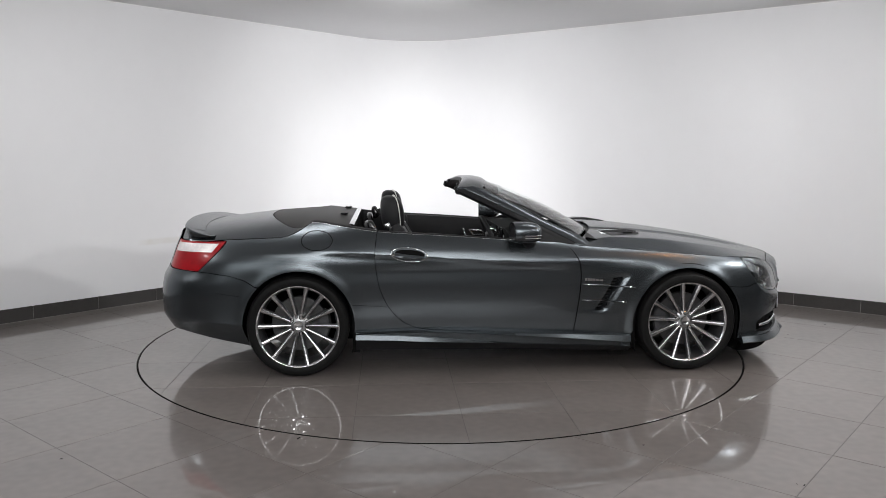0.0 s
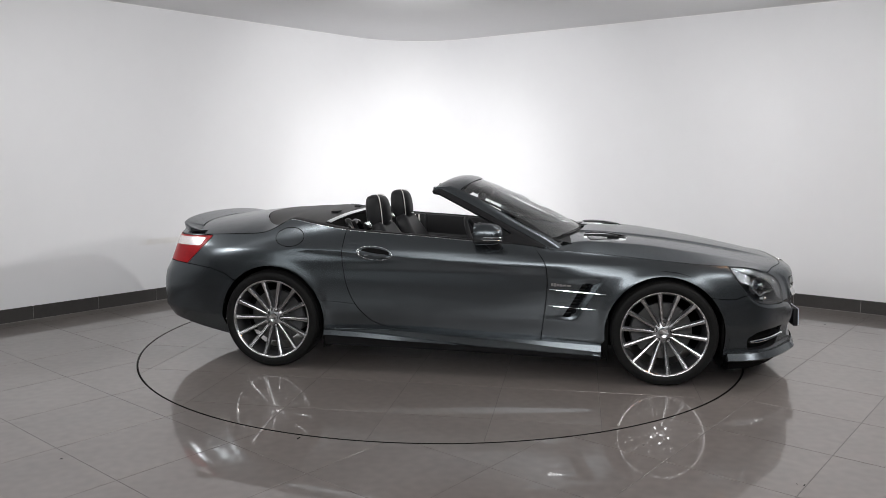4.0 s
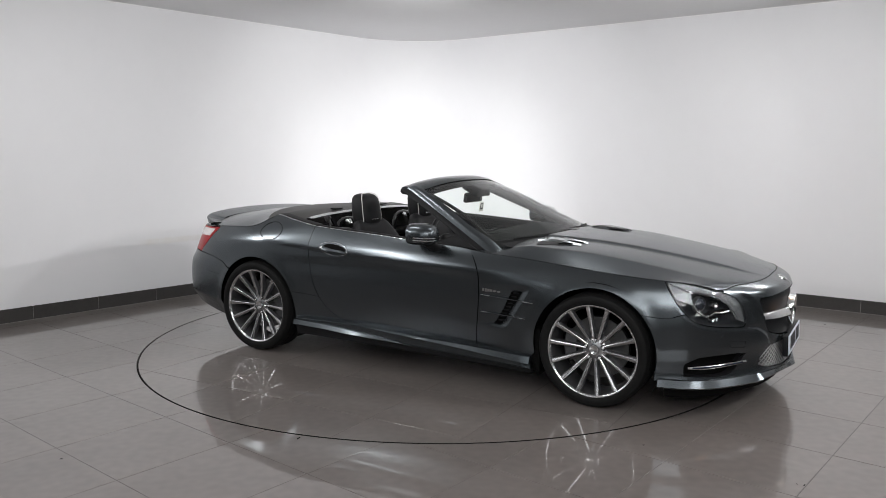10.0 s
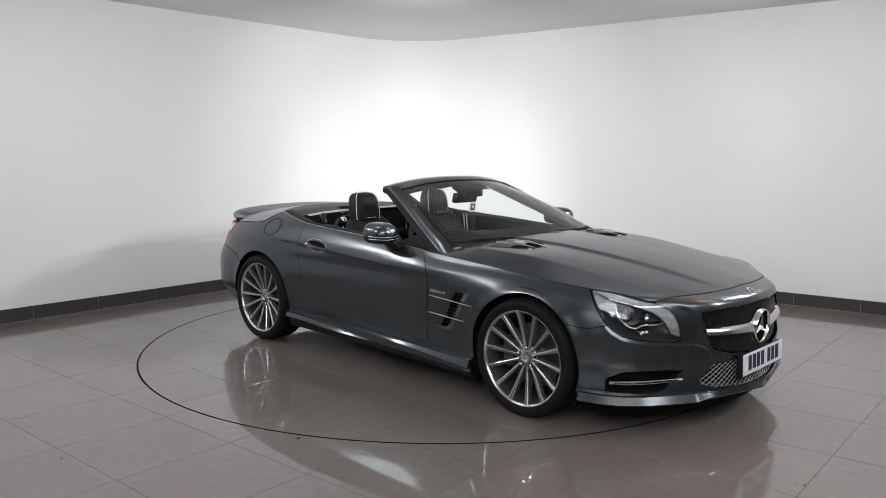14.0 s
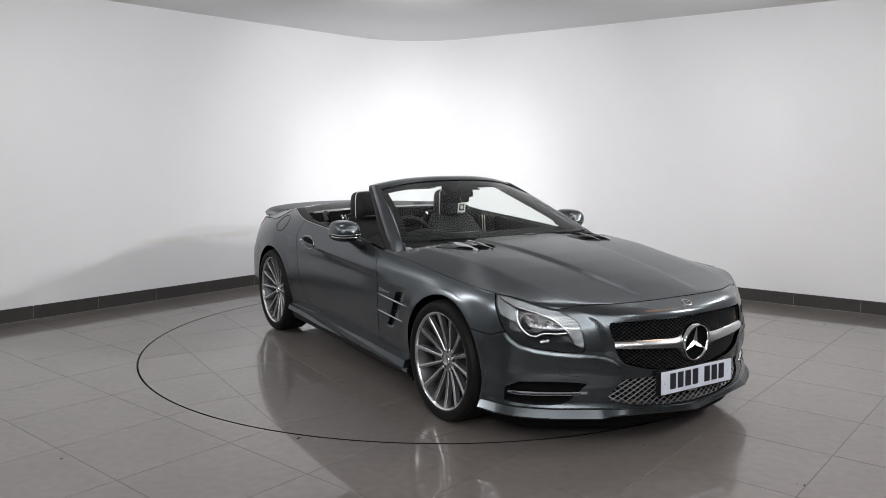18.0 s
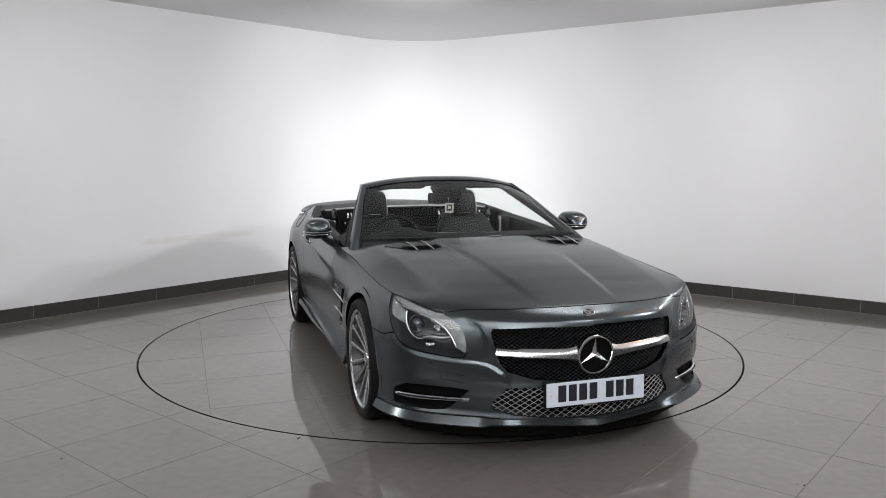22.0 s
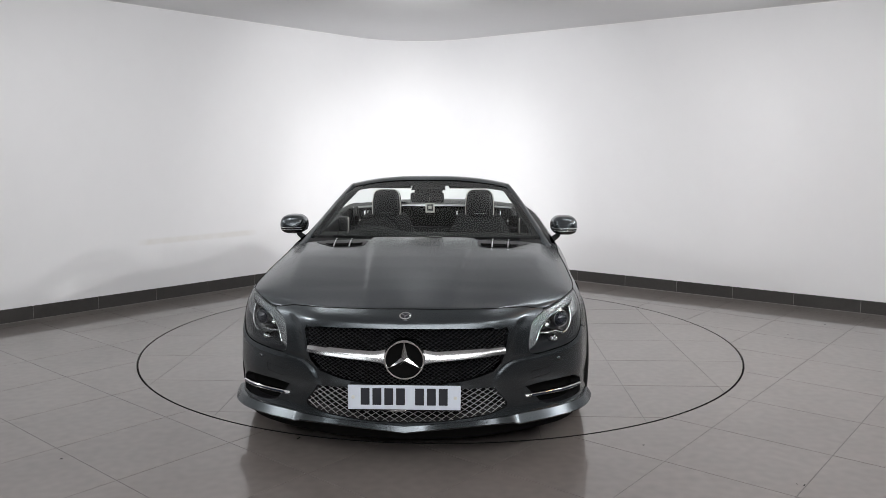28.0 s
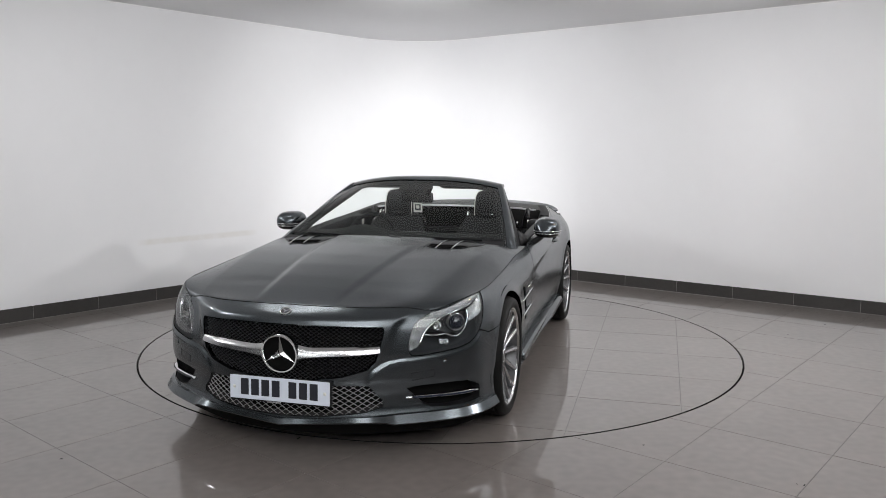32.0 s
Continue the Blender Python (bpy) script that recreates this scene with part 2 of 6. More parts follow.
def clip_half(poly, n, c):
    """Keeps the part of a flat polygon where n.p <= c."""
    out = []
    for i, p in enumerate(poly):
        q = poly[(i + 1) % len(poly)]
        dp, dq = n[0] * p[0] + n[1] * p[1] - c, n[0] * q[0] + n[1] * q[1] - c
        if dp <= 0:
            out.append(p)
        if (dp < 0 < dq) or (dq < 0 < dp):
            t = dp / (dp - dq)
            out.append((p[0] + (q[0] - p[0]) * t, p[1] + (q[1] - p[1]) * t))
    return out


def slab(name, poly, z0, z1, mat, inset=0.0007):
    """A flat stone with a small chamfer at its upper edge."""
    n = len(poly)
    cx, cy = sum(p[0] for p in poly) / n, sum(p[1] for p in poly) / n
    inner = [(p[0] + (cx - p[0]) * inset / 0.3, p[1] + (cy - p[1]) * inset / 0.3) for p in poly]
    v = [(*p, z0) for p in poly] + [(*p, z1 - inset * 0.6) for p in poly] + [(*p, z1) for p in inner]
    f = [tuple(range(2 * n, 3 * n))]
    for k in range(2):
        f += [(k * n + i, k * n + (i + 1) % n, (k + 1) * n + (i + 1) % n, (k + 1) * n + i) for i in range(n)]
    return v, f


def turned(p, a):
    return (p[0] * math.cos(a) - p[1] * math.sin(a), p[0] * math.sin(a) + p[1] * math.cos(a))


def outside_disc(poly, r):
    """The polygon less the disc of radius r: the cut edge follows the circle."""
    n = len(poly)
    pts = []
    for i in range(n):
        a, b = poly[i], poly[(i + 1) % n]
        for k in range(24):
            pts.append((a[0] + (b[0] - a[0]) * k / 24, a[1] + (b[1] - a[1]) * k / 24))
    inside_ = [math.hypot(*p) < r for p in pts]
    if not any(inside_):
        return poly
    m = len(pts)
    start = next(i for i in range(m) if not inside_[i])
    out, i = [], 0

    def cross(p, q):
        dp, dq = math.hypot(*p) - r, math.hypot(*q) - r
        t = dp / (dp - dq)
        return math.atan2(p[1] + (q[1] - p[1]) * t, p[0] + (q[0] - p[0]) * t)
    while i < m:
        k = (start + i) % m
        if not inside_[k]:
            out.append(pts[k])
            i += 1
            continue
        j = i
        while j < m and inside_[(start + j) % m]:
            j += 1
        a0 = cross(pts[(start + i - 1) % m], pts[k])
        a1 = cross(pts[(start + j) % m], pts[(start + j - 1) % m])
        d = (a1 - a0 + math.pi) % (2 * math.pi) - math.pi
        steps = max(1, int(abs(d) / 0.012))
        out += [(r * math.cos(a0 + d * q / steps), r * math.sin(a0 + d * q / steps)) for q in range(steps + 1)]
        i = j
    return out


def inside_disc(poly, r):
    """The part of the polygon within the disc."""
    for k in range(96):
        a = 2 * math.pi * k / 96
        poly = clip_half(poly, (math.cos(a), math.sin(a)), r)
        if not poly:
            return poly
    return poly


def build_floor():
    floor = new("floor")
    tagged(floor, "polished grey porcelain tile floor with thin joints", "floor", kind="structure")
    ang = radians(50)
    planes = []
    for a, b in ((CORNER, CORNER + WR * LONG), (CORNER + WR * LONG, BEHIND), (BEHIND, CORNER + WL * LONG), (CORNER + WL * LONG, CORNER)):
        d = (b - a).normalized()
        nrm = Vector((-d.y, d.x, 0))
        planes.append(((nrm.x, nrm.y), nrm.dot(a) - 0.002))
    rest_v, rest_f, count = [], [], 0
    h = TILE / 2
    cells = []
    for i in range(-22, 22):
        for j in range(-22, 22):
            c = ((i + 0.5) * PITCH_T, (j + 0.5) * PITCH_T - 0.010)
            w = turned(c, ang)
            cells.append((math.hypot(w[0], w[1] + 1.2), c, w))
    cells.sort()
    square = None
    for _, c, w in cells:
        poly = [turned((c[0] + sx * h, c[1] + sy * h), ang) for sx, sy in ((-1, -1), (1, -1), (1, 1), (-1, 1))]
        far, near = max(math.hypot(*p) for p in poly), min(math.hypot(*p) for p in poly)
        cut = poly
        for nrm, k in planes:
            cut = clip_half(cut, nrm, k)
            if not cut:
                break
        if not cut or far < RING + 0.005:
            continue
        plain = len(cut) == 4 and all(math.hypot(a[0] - b[0], a[1] - b[1]) < 1e-6 for a, b in zip(cut, poly)) and near > RING + 0.5
        if plain and count < 290:
            if square is None:
                v, f = slab("tile", [(sx * h, sy * h) for sx, sy in ((-1, -1), (1, -1), (1, 1), (-1, 1))], -0.010, 0.0, M_TILE)
                square = mesh("tile", v, f, M_TILE, False)
            part("tile", square, floor, m=pose(w[0], w[1], -0.0003, random.uniform(-0.05, 0.05), random.uniform(-0.05, 0.05), 50))
            count += 1
            continue
        if near < RING + 0.5:
            cut = outside_disc(cut, RING + 0.005)
        v, f = slab("tile", cut, -0.010, 0.0, M_TILE)
        if count < 290 or near < RING + 0.5:
            part("tile", mesh("tile", v, f, M_TILE, False), floor)
            count += 1
        else:
            k = len(rest_v)
            rest_v += v
            rest_f += [tuple(i + k for i in g) for g in f]
    if rest_v:
        ob = part("far_tiles", mesh("far_tiles", rest_v, rest_f, M_TILE, False), floor)
        tagged(ob, kind="stuff")
    # grout bed with a round opening for the turntable
    n = 96
    ring = [(math.cos(2 * math.pi * k / n) * (RING + 0.0045), math.sin(2 * math.pi * k / n) * (RING + 0.0045)) for k in range(n)]
    out = [(math.cos(2 * math.pi * k / n) * 17, math.sin(2 * math.pi * k / n) * 17) for k in range(n)]
    v = [(*p, -0.0016) for p in ring] + [(*p, -0.0016) for p in out] + [(*p, -0.06) for p in ring]
    f = [(k, n + k, n + (k + 1) % n, (k + 1) % n) for k in range(n)]
    f += [(k, (k + 1) % n, 2 * n + (k + 1) % n, 2 * n + k) for k in range(n)]
    part("grout", mesh("grout", v, f, M_JOINT, False), floor)
    for x, y, a, w, h in ((-0.731, -2.158, 70, 0.030, 0.008), (1.021, -2.25, 20, 0.010, 0.005), (1.614, -2.724, 50, 0.014, 0.006), (-1.819, -2.432, 10, 0.012, 0.005),
                          (1.587, -2.712, 100, 0.008, 0.004), (3.28, 0.514, 0, 0.015, 0.007), (2.803, 0.145, 40, 0.012, 0.006)):
        part("chip", rbox("chip", w, h, 0.002, 0.0006, M_GAP, 1), floor, m=pose(x, y, 0.0012, 0, 0, a))
    pit = [(math.cos(2 * math.pi * k / n) * (RING + 0.05), math.sin(2 * math.pi * k / n) * (RING + 0.05), -0.06) for k in range(n)]
    part("pit", mesh("pit", pit, [tuple(range(n))], M_GAP, False), floor)


def build_turntable():
    disc = new("turntable")
    tagged(disc, "round turntable faced with grey floor tiles under the car", "turntable")
    r = RING - 0.005
    n = 128
    c = [(math.cos(2 * math.pi * k / n) * (r - 0.001), math.sin(2 * math.pi * k / n) * (r - 0.001)) for k in range(n)]
    v = [(*p, -0.0016) for p in c] + [(*p, -0.05) for p in c]
    f = [tuple(range(n))] + [(k, n + k, n + (k + 1) % n, (k + 1) % n) for k in range(n)]
    part("deck", mesh("deck", v, f, M_JOINT, False), disc, "dark grouted turntable deck")
    c = [[(math.cos(2 * math.pi * k / n) * q, math.sin(2 * math.pi * k / n) * q, z) for q, z in ((r - 0.003, -0.03), (r - 0.003, 0.0005), (r, 0.0005), (r, -0.03))] for k in range(n)]
    part("rim_band", loft("rim_band", c, M_GAP, closed_u=True, closed_v=True, flip=True), disc, "thin black edge band of the turntable")
    h = TILE / 2
    for i in range(-4, 4):
        for j in range(-4, 4):
            cx, cy = (i + 0.5) * PITCH_T, (j + 0.5) * PITCH_T
            poly = inside_disc([(cx - h, cy - h), (cx + h, cy - h), (cx + h, cy + h), (cx - h, cy + h)], r - 0.004)
            if len(poly) > 2:
                v, f = slab("tile", poly, -0.010, 0.0, M_TILE)
                lean = pose(cx, cy, -0.0003, random.uniform(-0.05, 0.05), random.uniform(-0.05, 0.05), 0)
                part("tile", mesh("tile", [(a - cx, b - cy, c_) for a, b, c_ in v], f, M_TILE, False), disc, m=lean)
    return disc


build_room()
build_floor()
turntable = build_turntable()


# ---------------------------------------------------------------- car: materials
M_PAINT = material("satin_graphite_paint", (0.091, 0.102, 0.111), 0.25, 0.9, vary=0.03, vscale=1.5, coat=0.14, coat_rough=0.16)
M_TRIM = material("black_plastic", (0.010, 0.010, 0.011), 0.5, vary=0.1, vscale=20, bump=0.00003, bscale=300, spec=0.15)
M_UNDER = material("underbody_black", (0.006, 0.006, 0.006), 0.85, spec=0.05)
M_GRILLE = material("grille_grey_black", (0.05, 0.051, 0.054), 0.28, 0.5)
M_VENT = material("vent_black", (0.006, 0.006, 0.006), 0.9, spec=0.0)
M_GLOSS = material("gloss_black", (0.010, 0.010, 0.011), 0.08)
M_MESH = material("grey_mesh_metal", (0.38, 0.38, 0.39), 0.38, 0.35)
M_CHROME = material("chrome", (0.78, 0.79, 0.80), 0.07, 1.0)
M_SILVER = material("satin_silver", (0.76, 0.77, 0.78), 0.20, 1.0, vary=0.03, vscale=8)
M_RUBBER = material("tyre_rubber", (0.009, 0.009, 0.009), 0.5, vary=0.2, vscale=14, bump=0.00005, bscale=160, spec=0.09)
M_ALLOY = material("machined_alloy", (0.66, 0.66, 0.67), 0.22, 1.0, vary=0.05, vscale=20)
M_ALLOYDARK = material("grey_lacquered_alloy", (0.20, 0.20, 0.21), 0.32, 0.8)
M_BARREL = material("dark_wheel_barrel", (0.10, 0.10, 0.105), 0.40, 0.7)
M_DISC = material("brake_steel", (0.13, 0.13, 0.13), 0.45, 1.0, vary=0.15, vscale=18)
M_CALIPER = material("cast_caliper", (0.11, 0.11, 0.115), 0.5, 0.6)
M_LEATHER = material("black_leather", (0.012, 0.012, 0.013), 0.48, spec=0.18)
M_PIPE = material("white_piping", (0.62, 0.61, 0.58), 0.5)
M_DASH = material("soft_dash", (0.009, 0.010, 0.010), 0.7, vary=0.1, vscale=12, bump=0.00008, bscale=220, spec=0.15)
M_CARPET = material("black_carpet", (0.012, 0.012, 0.012), 0.95, bump=0.0003, bscale=200, spec=0.05)
M_RED = material("red_lens", (0.26, 0.002, 0.006), 0.3, spec=0.1, vary=0.45, vscale=14, coat=0.2, coat_rough=0.06)
M_CLEARLENS = material("silvered_lens", (0.72, 0.68, 0.68), 0.22, 0.4, vary=0.25, vscale=60)
M_PLATE = material("white_plate", (0.60, 0.64, 0.72), 0.35)
M_INK = material("dark_ink", (0.012, 0.013, 0.02), 0.5)
M_GLASS = pane("windscreen_glass", (0.93, 0.98, 0.955), 1.26)
M_LENS = pane("headlamp_glass", (0.93, 0.95, 0.96), 1.42)
M_BLUEGLOSS = material("dark_mirror_black", (0.02, 0.025, 0.04), 0.04)

OFF_Y = -0.0733
car = new("car")
tagged(car, "satin dark grey open convertible with black leather seats on a turntable", "car")

# ---------------------------------------------------------------- car: skin
# Plan outline of one half, from the nose round the flank to the tail (x forward, width sideways).
PLAN = [(2.540, 0.0), (2.527, 0.18), (2.478, 0.40), (2.364, 0.605), (2.250, 0.765), (2.140, 0.858), (2.02, 0.902), (1.85, 0.926), (1.59, 0.938),
        (1.2, 0.940), (0.8, 0.936), (0.2, 0.928), (-0.4, 0.928), (-1.0, 0.940), (-1.4, 0.915), (-1.70, 0.845), (-1.88, 0.71),
        (-1.985, 0.42), (-2.015, 0.20), (-2.025, 0.0)]
LEVELS = [0.12, 0.20, 0.26, 0.32, 0.40, 0.50, 0.60, 0.68, 0.74, 0.80, 0.86, 0.92, 0.98, 1.06]
# How far the skin lies inside the plan outline at those heights; the first number is x, or the width (front, rear) of the station.
SECTIONS = [
    ("f", 0.00, [0.05, 0.005, 0.012, 0.012, 0.000, 0.003, 0.012, 0.035, 0.16, 0.30, 0.5, 0.7, 0.9, 1.1]),
    ("f", 0.42, [0.05, 0.005, 0.018, 0.020, 0.004, 0.006, 0.014, 0.036, 0.13, 0.25, 0.4, 0.6, 0.8, 1.0]),
    ("f", 0.68, [0.035, 0.000, 0.016, 0.018, 0.004, 0.010, 0.026, 0.056, 0.105, 0.19, 0.3, 0.4, 0.5, 0.7]),
    ("x", 2.06, [0.030, 0.000, 0.010, 0.010, 0.002, 0.004, 0.015, 0.034, 0.063, 0.13, 0.24, 0.34, 0.44, 0.6]),
    ("x", 1.59, [0.040, 0.020, 0.015, 0.010, 0.004, 0.001, 0.008, 0.024, 0.048, 0.092, 0.19, 0.32, 0.44, 0.6]),
    ("x", 1.15, [0.040, 0.032, 0.040, 0.034, 0.022, 0.012, 0.009, 0.013, 0.025, 0.056, 0.13, 0.24, 0.34, 0.5]),
    ("x", 0.75, [0.040, 0.036, 0.046, 0.038, 0.022, 0.010, 0.005, 0.005, 0.001, 0.022, 0.066, 0.15, 0.22, 0.3]),
    ("x", 0.20, [0.040, 0.036, 0.046, 0.037, 0.021, 0.009, 0.005, 0.006, 0.000, 0.013, 0.039, 0.080, 0.13, 0.22]),
    ("x", -0.40, [0.040, 0.036, 0.044, 0.034, 0.018, 0.008, 0.005, 0.007, 0.001, 0.010, 0.032, 0.064, 0.11, 0.20]),
    ("x", -1.00, [0.050, 0.036, 0.030, 0.020, 0.008, 0.002, 0.000, 0.000, 0.004, 0.014, 0.044, 0.094, 0.165, 0.28]),
    ("x", -1.40, [0.020, 0.012, 0.008, 0.004, 0.001, 0.000, 0.002, 0.008, 0.017, 0.036, 0.074, 0.125, 0.19, 0.29]),
    ("r", 0.74, [0.030, 0.020, 0.012, 0.006, 0.002, 0.000, 0.010, 0.046, 0.068, 0.090, 0.115, 0.150, 0.195, 0.26]),
    ("r", 0.00, [0.030, 0.020, 0.012, 0.006, 0.002, 0.000, 0.020, 0.062, 0.084, 0.104, 0.130, 0.152, 0.175, 0.21]),
]
ARCHES = [(1.59, 0.328, 0.368), (-0.988, 0.338, 0.361)]


def pchip(x, y, q):
    """Shape-keeping cubic through (x, y), at q; y may have several columns."""
    x, y, q = np.asarray(x, float), np.asarray(y, float), np.asarray(q, float)
    h = np.diff(x)
    hh = h.reshape(-1, *([1] * (y.ndim - 1)))
    d = np.diff(y, axis=0) / hh
    m = np.zeros_like(y)
    m[0], m[-1] = d[0], d[-1]
    a, b = d[:-1], d[1:]
    w1, w2 = 2 * hh[1:] + hh[:-1], hh[1:] + 2 * hh[:-1]
    ok = a * b > 0
    m[1:-1] = np.where(ok, (w1 + w2) / (w1 / np.where(ok, a, 1) + w2 / np.where(ok, b, 1)), 0)
    i = np.clip(np.searchsorted(x, q) - 1, 0, len(x) - 2)
    t = np.clip((q - x[i]) / h[i], 0, 1)
    t = t.reshape(t.shape + (1,) * (y.ndim - 1))
    H = h[i].reshape(t.shape)
    return (y[i] * (1 + 2 * t) * (1 - t) ** 2 + m[i] * H * t * (1 - t) ** 2 + y[i + 1] * t * t * (3 - 2 * t) + m[i + 1] * H * t * t * (t - 1))


_line = np.array([(p.x, p.y) for p in catmull([(x, y, 0) for x, y in PLAN], 40)])
_line[:, 1] = np.maximum(_line[:, 1], 0)
_s = np.concatenate([[0], np.cumsum(np.hypot(*np.diff(_line, axis=0).T))])
S_END = _s[-1]
_tan = np.gradient(_line, _s, axis=0)
_tan /= np.hypot(*_tan.T)[:, None]
_nrm = np.stack([_tan[:, 1], -_tan[:, 0]], 1)
_nrm[0], _nrm[-1] = (1, 0), (-1, 0)


def s_of(kind, v):
    """The length along the outline of a station given by x, or by the width at the front or rear."""
    if kind == "x":
        return float(np.interp(-v, -_line[:, 0], _s))
    n = len(_line) // 2
    return float(np.interp(v, _line[:n, 1], _s[:n])) if kind == "f" else float(np.interp(-v, -_line[n:, 1], _s[n:]))


_st = [s_of(k, v) for k, v, _ in SECTIONS]
_zq = np.linspace(0.10, 1.08, 197)
_tab = np.stack([pchip(LEVELS, d, _zq) for _, _, d in SECTIONS], 0)
_sq = np.linspace(0, S_END, 760)
_fine = pchip(_st, _tab, _sq)


def inset(s, z):
    u = np.clip(s / S_END * 759, 0, 758.999)
    v = np.clip((z - 0.10) / 0.98 * 196, 0, 195.999)
    i, j = u.astype(int), v.astype(int)
    a, b = u - i, v - j
    return _fine[i, j] * (1 - a) * (1 - b) + _fine[i + 1, j] * a * (1 - b) + _fine[i, j + 1] * (1 - a) * b + _fine[i + 1, j + 1] * a * b


def skin(s, z, deep=0.0):
    """Points of the skin on the right flank (y < 0 is the car's right); negative s is the left flank."""
    s, z = np.asarray(s, float), np.asarray(z, float)
    side, a = np.where(s < 0, -1.0, 1.0), np.abs(s)
    bx, by = np.interp(a, _s, _line[:, 0]), np.interp(a, _s, _line[:, 1])
    nx, ny = np.interp(a, _s, _nrm[:, 0]), np.interp(a, _s, _nrm[:, 1])
    d = inset(a, z) + deep
    # character line along the door: the skin falls in just below it
    low = np.maximum((0.768 - 0.062 * bx) - z, 0)
    ends = np.clip((0.82 - bx) / 0.30, 0, 1) * np.clip((bx + 0.95) / 0.25, 0, 1)
    d = d + 0.018 * (1 - np.exp(-low / 0.024)) * np.exp(-low / 0.105) * ends
    # chamfer along the foot of the rear bumper
    d = d + 0.55 * np.maximum(0.372 - 0.03 * np.clip((bx + 1.75) / 0.4, 0, 1) - z, 0) * np.clip((-1.22 - bx) / 0.12, 0, 1)
    # fold of the nose from the headlamp down to the lower intake
    wc = np.interp(z, [0.30, 0.36, 0.404, 0.440, 0.463, 0.479, 0.494], [0.425, 0.428, 0.440, 0.462, 0.491, 0.521, 0.600])
    inn = np.maximum(wc - by, 0) * (bx > 1.9)
    fold = np.clip((0.505 - z) / 0.03, 0, 1) * np.clip((z - 0.33) / 0.06, 0, 1)
    d = d + 0.012 * (1 - np.exp(-(inn / 0.022) ** 2)) * np.exp(-inn / 0.11) * fold * (by > 0.02)
    # ledge under the headlamp
    zl = np.interp(a, [0.60, 0.652, 0.78, 0.87, 0.955, 1.012, 1.058, 1.10], [0.494, 0.496, 0.504, 0.514, 0.533, 0.567, 0.612, 0.66])
    low = np.clip((zl - z) / 0.020, 0, 1)
    d = d - 0.007 * low * low * (3 - 2 * low) * np.exp(-np.maximum(zl - z, 0) / 0.05) * np.clip((a - 0.56) / 0.08, 0, 1) * np.clip((1.08 - a) / 0.06, 0, 1)
    # hollow of the front wing behind the side vent's leading edge
    q = 1.066 + (z - 0.42) * 0.60 - bx
    deepen = np.clip((z - 0.398) / 0.03, 0, 1) * np.clip((0.668 - z) / 0.03, 0, 1) * (bx > 0.6)
    q = np.maximum(q, 0)
    d = d + 0.023 * (1 - np.exp(-(q / 0.034) ** 2)) * np.exp(-q / 0.12) * deepen
    # raised edge round the grille: the skin falls away outside it
    we = np.interp(z, [0.38, 0.405, 0.44, 0.485, 0.63, 0.655, 0.705], [0.10, 0.28, 0.405, 0.462, 0.515, 0.53, 0.60])
    out = np.maximum(by - we, 0) * (bx > 1.9)
    fold = np.clip((z - 0.43) / 0.06, 0, 1) * np.clip((0.70 - z) / 0.05, 0, 1)
    d = d + 0.011 * (1 - np.exp(-(out / 0.026) ** 2)) * np.exp(-out / 0.09) * fold
    for cx, cz, r in ARCHES:
        q = np.hypot(bx - cx, z - cz) - r
        d = d - 0.0065 * np.exp(-(q / 0.040) ** 2) * (by > 0.5)
    return np.stack([bx - nx * d, -side * (by - ny * d), z], -1)


def skin_normal(s, z):
    e = 0.008
    n = np.cross(skin(s + e, z) - skin(s - e, z), skin(s, z + e) - skin(s, z - e))
    return -n / np.linalg.norm(n, axis=-1, keepdims=True)


def clip_axis(poly, axis, value, keep_less):
    out = []
    for i, p in enumerate(poly):
        q = poly[(i + 1) % len(poly)]
        dp, dq = p[axis] - value, q[axis] - value
        if not keep_less:
            dp, dq = -dp, -dq
        if dp <= 0:
            out.append(p)
        if (dp < 0 < dq) or (dq < 0 < dp):
            t = dp / (dp - dq)
            r = [p[0] + (q[0] - p[0]) * t, p[1] + (q[1] - p[1]) * t]
            r[axis] = value
            out.append(tuple(r))
    return out


def area2(poly):
    return sum(a[0] * b[1] - b[0] * a[1] for a, b in zip(poly, poly[1:] + poly[:1]))


